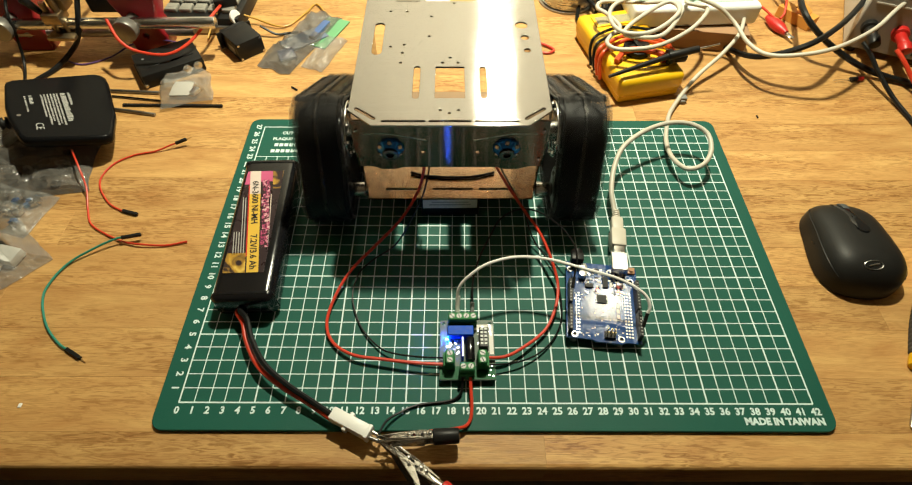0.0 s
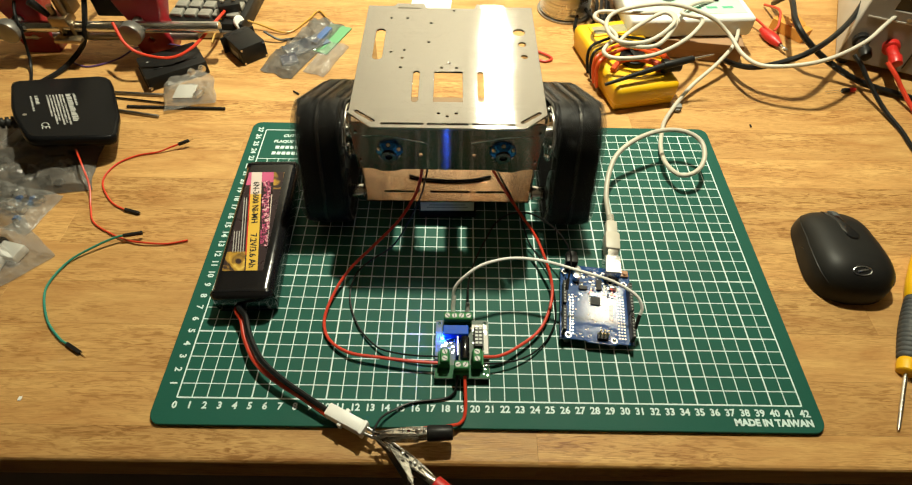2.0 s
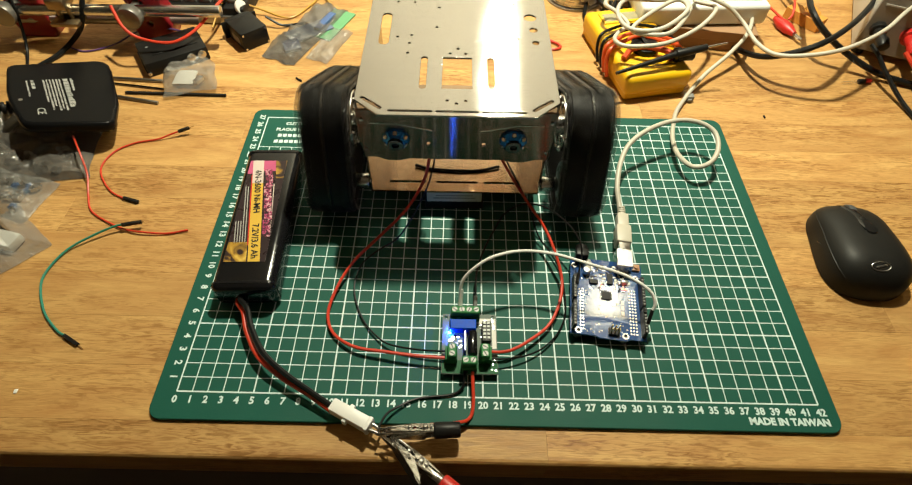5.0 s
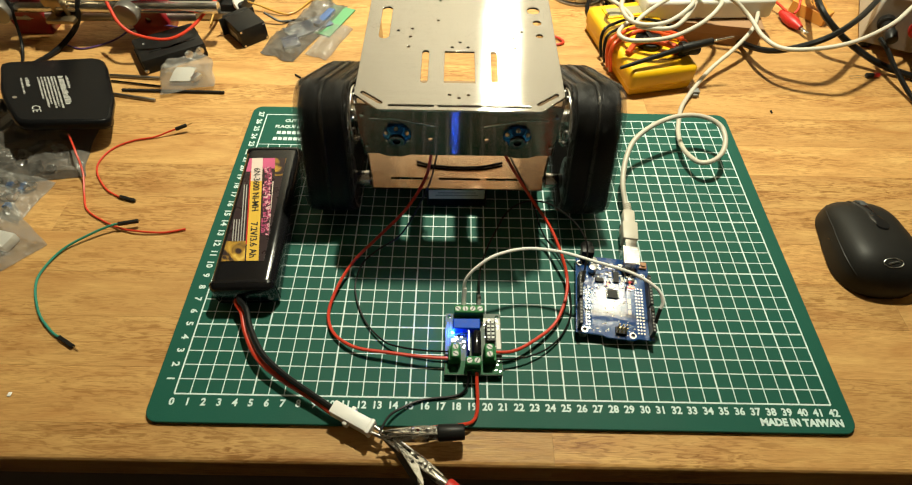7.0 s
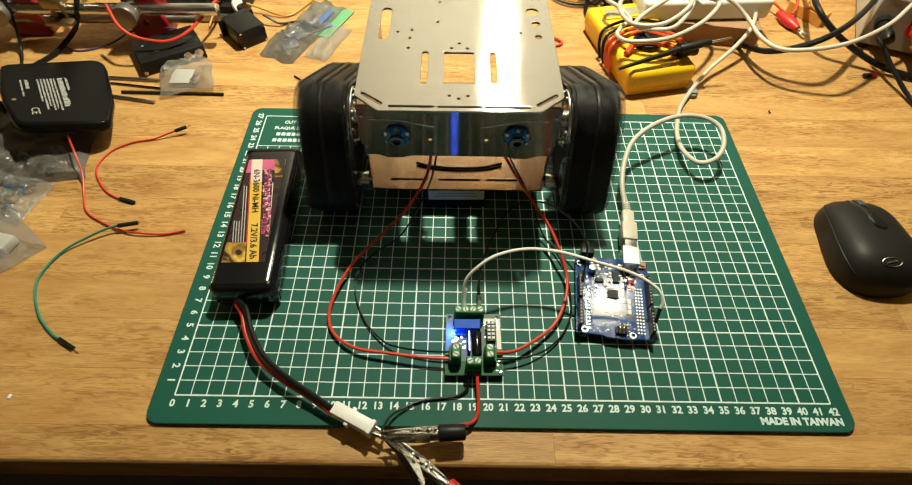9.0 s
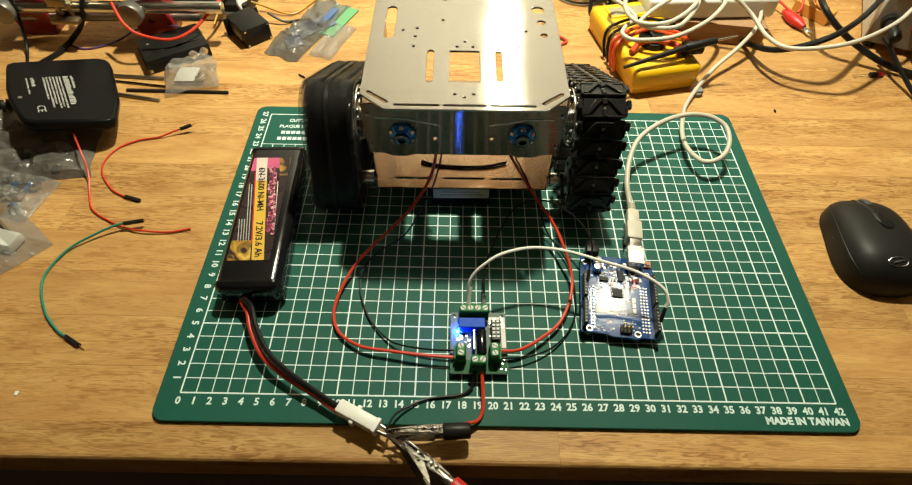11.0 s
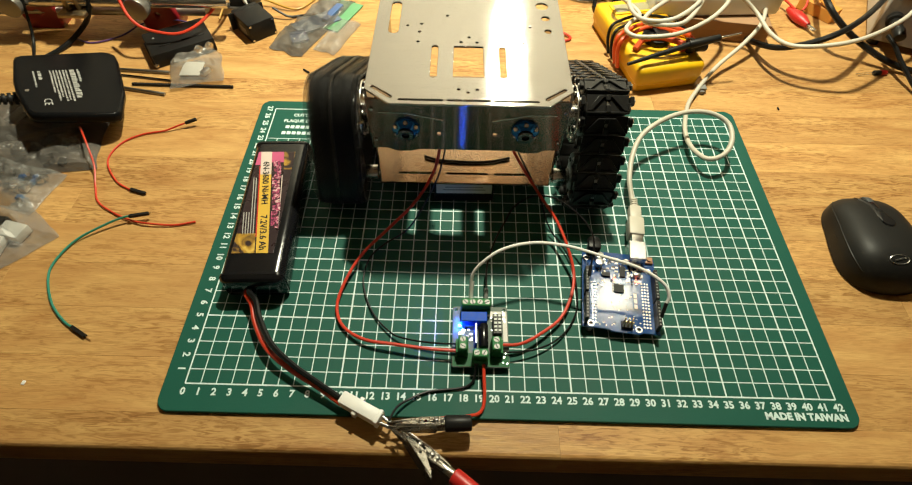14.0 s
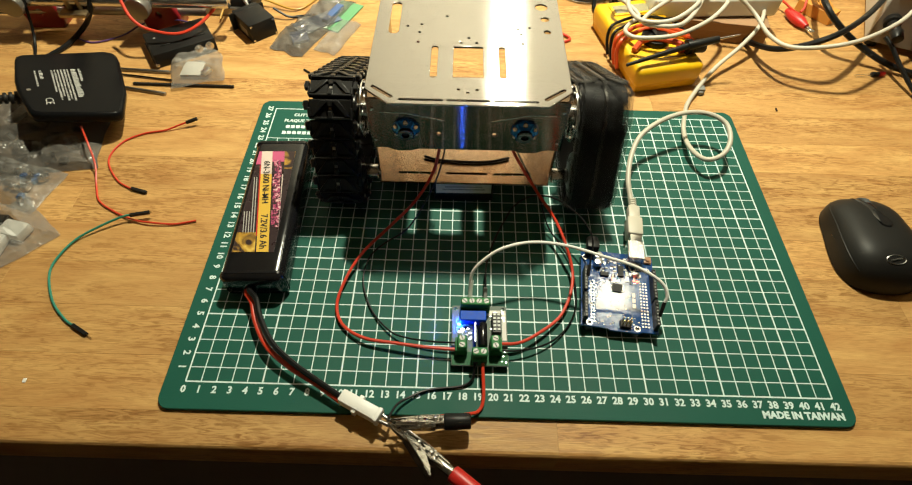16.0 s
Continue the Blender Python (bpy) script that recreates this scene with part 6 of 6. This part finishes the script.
# ---- left of the mat: adapter, bags, rods ----
def adapter():
    across, along = Vector((0.056, 0.036, -0.020)).normalized(), Vector((-0.052, 0.081, 0)).normalized()
    m = Matrix((across, along, across.cross(along))).transposed().to_4x4()
    m = Matrix.Translation(Vector((-0.1725, 0.2605, 0.0345)) - m.to_3x3() @ Vector((0, 0, 0.0256))) @ m
    ob = thing("power_adapter", m, "black plug-in power adapter with pale rating print", "power adapter")
    ring = [(-0.0345, 0.0430), (-0.0335, 0.0465), (-0.0300, 0.0485), (0.0350, 0.0500), (0.0395, 0.0480), (0.0420, 0.0440), (0.0425, 0.0340), (0.0380, -0.0200), (0.0305, -0.0500),
            (0.0285, -0.0540), (0.0245, -0.0550), (-0.0260, -0.0460), (-0.0305, -0.0440), (-0.0325, -0.0400), (-0.0370, -0.0090), (-0.0375, 0.0100)][::-1]
    ring = [(x * (0.95 if x > 0 else 1), y * (0.90 if y < 0 else 1)) for x, y in ring]
    part("case", sheet(ring, [], 0.0100, Matrix.Translation((0, 0, 0.0155)), 0.0030), surface("adapter_plastic", (0.006, 0.006, 0.0065), 0.20, spec=0.08, rough_vary=0.04), ob)
    part("base", sheet([(x * 0.58, y * 0.50 + 0.010) for x, y in ring], [], 0.0170, None, 0.003), BLACK, ob)
    z = 0.0256
    rnd = random.Random(4)
    for y in (-0.0095, 0.0095):
        foot = m.inverted() @ (m @ Vector((-0.026, y, 0)) * 1.0)
        drop = (m @ foot).z / m[2][2]
        part("plug_pin", rod((-0.026, y, 0.002), (-0.026, y, -drop + 0.0005), 0.0020, seg=12, bev=0.0004), STEEL, ob)
    for k, (x, w, l) in enumerate(((0.0085, 0.0011, 0.016), (0.0042, 0.0024, 0.036), (-0.0004, 0.0008, 0.040), (-0.0028, 0.0008, 0.038), (-0.0052, 0.0008, 0.040), (-0.0076, 0.0008, 0.034), (-0.0100, 0.0008, 0.038), (-0.0124, 0.0008, 0.028), (-0.0205, 0.0014, 0.011), (-0.0245, 0.0008, 0.020))):
        y = 0.0215
        end = y - l * 1.25
        while y > end:
            d = rnd.uniform(0.0006, 0.0022)
            part("print_bar", block((x - w, max(end, y - d), z - 0.0001), (x + w * rnd.uniform(0.3, 1.0), y, z + 0.0001), 0), GREY_INK, ob, smooth=False)
            y -= d + rnd.uniform(0.0004, 0.0012)
    part("conformity_mark", lettering("CE", 0.0085, Matrix.Translation((-0.0195, -0.0270, z + 0.0001)) @ pose(0, 0, 0, 0, 0, -90)), GREY_INK, ob, smooth=False)
    part("case_screw", rod((-0.0318, -0.0076, 0.0250), (-0.0318, -0.0076, 0.0257), 0.0017, seg=12), STEEL, ob)
    relief = [rod((-0.036 - k * 0.0042, 0.006, 0.010), (-0.0388 - k * 0.0042, 0.006, 0.010), 0.0058 - k * 0.0003, seg=16, bev=0.0005) for k in range(7)]
    global CORD_START
    CORD_START = m @ Vector((-0.069, 0.006, 0.010))
    part("strain_relief", join(*relief, rod((-0.034, 0.006, 0.010), (-0.070, 0.006, 0.010), 0.003)), BLACK, ob, "ribbed strain relief")


adapter()
wire("adapter_cord", [tuple(CORD_START), (-0.262, 0.226, 0.034), (-0.300, 0.230, 0.0100), (-0.38, 0.25, 0.0024)], 0.0024, BLACK_WIRE, "black adapter cord trailing off the bench")


def bag(name, m, w, h, lift, film, label, seed, contents=()):
    """A crumpled flat bag: two creased films round a few small parts."""
    ob = thing(name, m, label, "plastic bag", "loose plastic bags")
    rnd = random.Random(seed)
    off = rnd.uniform(0, 50)
    n = 18
    for side in (0, 1):
        bm, grid = bmesh.new(), []
        for i in range(n + 1):
            row = []
            for j in range(n + 1):
                u, v = i / n, j / n
                x, y = (u - 0.5) * w, (v - 0.5) * h
                x += 0.06 * w * noise.noise((off, v * 2.5, 1))
                y += 0.06 * h * noise.noise((off, u * 2.5, 2))
                edge = min(u, v, 1 - u, 1 - v)
                puff = lift * min(1, edge * 5) ** 0.6
                crease = abs(noise.noise((x * 26 + off, y * 44, side * 3))) * 2.2 + abs(noise.noise((x * 85 + off, y * 85, 7 + side))) * 0.8 + rnd.uniform(0, 0.10)
                row.append(bm.verts.new((x, y, 0.0006 + (puff * (0.35 + crease) if side else 0.0003 * crease))))
            grid.append(row)
        for i in range(n):
            for j in range(n):
                bm.faces.new((grid[i][j], grid[i + 1][j], grid[i + 1][j + 1], grid[i][j + 1]))
        part("film", bm, film, ob, smooth=False)
    for k, (x, y, sx, sy, sz, mat) in enumerate(contents):
        part("content", moved(block((-sx / 2, -sy / 2, 0), (sx / 2, sy / 2, sz), min(sx, sy, sz) * 0.18), pose(x, y, 0.0012, 0, 0, rnd.uniform(-50, 50))), mat, ob)
    return ob


rb = random.Random(12)
bits = [(rb.uniform(-0.03, 0.03), rb.uniform(-0.02, 0.02), rb.uniform(0.004, 0.012), rb.uniform(0.003, 0.007), 0.004, rb.choice([DULL_STEEL, BLACK, BLACK, GREY_PLASTIC])) for _ in range(26)]
bag("parts_bag", pose(-0.1960, 0.2080, 0, 0, 0, 14), 0.105, 0.062, 0.010, FILM_DARK, "grey zip bag of small metal parts under the adapter", 3, bits)
bits = [(rb.uniform(-0.024, 0.024), rb.uniform(-0.015, 0.015), rb.uniform(0.003, 0.009), rb.uniform(0.003, 0.006), 0.004, rb.choice([STEEL, SOLDER, STEEL, SOLDER, STEEL, BLUE_ANOD])) for _ in range(30)]
bag("parts_bag", pose(-0.1960, 0.1680, 0, 0, 0, -15), 0.066, 0.046, 0.009, FILM, "clear bag full of bright screws and blue parts", 5, bits)
bag("parts_bag", pose(-0.1800, 0.1130, 0, 0, 0, -40), 0.060, 0.062, 0.011, FILM, "clear bag holding white and black plastic parts", 8,
    [(0.006, 0.010, 0.020, 0.014, 0.008, WHITE), (0.012, -0.008, 0.024, 0.010, 0.007, WHITE), (-0.006, -0.012, 0.018, 0.012, 0.008, BLACK), (-0.012, 0.006, 0.014, 0.010, 0.007, BLACK)])
bag("parts_bag", pose(-0.2350, 0.2520, 0, 0, 0, 30), 0.070, 0.060, 0.008, FILM_DARK, "crumpled grey film bag under the adapter cord", 21,
    [(0.0, 0.0, 0.02, 0.01, 0.004, DULL_STEEL)])
bag("small_bag", pose(-0.0920, 0.3240, 0.0030, 0, 0, 18), 0.050, 0.046, 0.012, FILM, "small clear bag with a white paper label", 11,
    [(-0.003, 0.002, 0.020, 0.022, 0.0012, PAPER), (0.010, -0.008, 0.010, 0.006, 0.004, SOLDER)])
bag("antistatic_bag", pose(0.0100, 0.4150, 0, 0, 0, -22), 0.040, 0.115, 0.010, FILM_DARK, "silvery antistatic bag holding a blue circuit board", 15,
    [(0.0, -0.030, 0.020, 0.018, 0.003, PCB_BLUE), (0.002, 0.002, 0.024, 0.050, 0.0025, surface("blue_grey_board", (0.10, 0.14, 0.22), 0.4))])
bag("clear_bag", pose(0.0390, 0.3930, 0, 0, 0, -20), 0.026, 0.062, 0.006, FILM, "empty clear film bag creased on the bench", 17)


def loose_board():
    ob = thing("circuit_board", pose(0.0360, 0.4330, 0, 0, 0, -22), "green circuit board lying under the antistatic bag", "circuit board")
    part("board", block((-0.014, -0.030, 0.0004), (0.014, 0.028, 0.0020), 0.0002, 1), surface("pale_green_board", (0.12, 0.34, 0.16), 0.4), ob)
    part("connector", block((-0.010, -0.022, 0.0020), (-0.002, 0.012, 0.0075), 0.0005), surface("blue_connector", (0.06, 0.12, 0.30), 0.4), ob)


loose_board()


def pin_strip():
    ob = thing("pin_header_strip", pose(-0.1490, 0.3035, 0, 0, 0, -0.5), "long black pin header strip lying on the bench", "pin header")
    for k in range(38):
        part("segment", block((k * 0.00262, -0.0013, 0.0002), (k * 0.00262 + 0.00250, 0.0013, 0.0028), 0.0004, 1), BLACK, ob)
        part("pin", block((k * 0.00262 + 0.0010, 0.0012, 0.0010), (k * 0.00262 + 0.0015, 0.0042, 0.0015), 0), GOLD, ob)


pin_strip()
for a, b, r, mat in (((-0.170, 0.3255, 0.0017), (-0.119, 0.3225, 0.0017), 0.0017, DULL_STEEL), ((-0.165, 0.3175, 0.0012), (-0.114, 0.3105, 0.0012), 0.0011, BLACK_ANOD), ((-0.158, 0.2975, 0.0016), (-0.112, 0.2890, 0.0016), 0.0016, DULL_STEEL)):
    tagged(part("metal_rod", rod(a, b, r, seg=14, bev=0.0003), mat), "thin grey metal rod lying on the bench", "rod", "loose rods")


# ---- movement ----
def spun(key, t):
    """Metres that a track has run by t."""
    if key == "l":
        return TRACK_SPEED * min(t, 14.75)
    return TRACK_SPEED * (min(t, 10.4) + max(0.0, t - 14.75))


def motions():
    steps = [k / 30 for k in range(481)]
    for key in ("l", "r"):
        times = []
        for t in steps:
            still = (key == "l" and t > 14.85) or (key == "r" and 10.5 < t < 14.65)
            if not still or t in (0, 16):
                times.append(t)
        if times[-1] < 16:
            times.append(16.0)
        for k, ob in enumerate(TRACK_LINKS[key]):
            s0 = k * LOOP_LENGTH / LINKS
            walk(ob, [(t, on_track(s0 + spun(key, t), TRACK_X[key])) for t in times])
        for ob, (v, z) in zip(TRACK_WHEELS[key], WHEELS):
            walk(ob, [(t, Matrix.Translation((TRACK_X[key], v, z)) @ Matrix.Rotation(spun(key, t) / WHEEL_R, 4, "X")) for t in times])


motions()
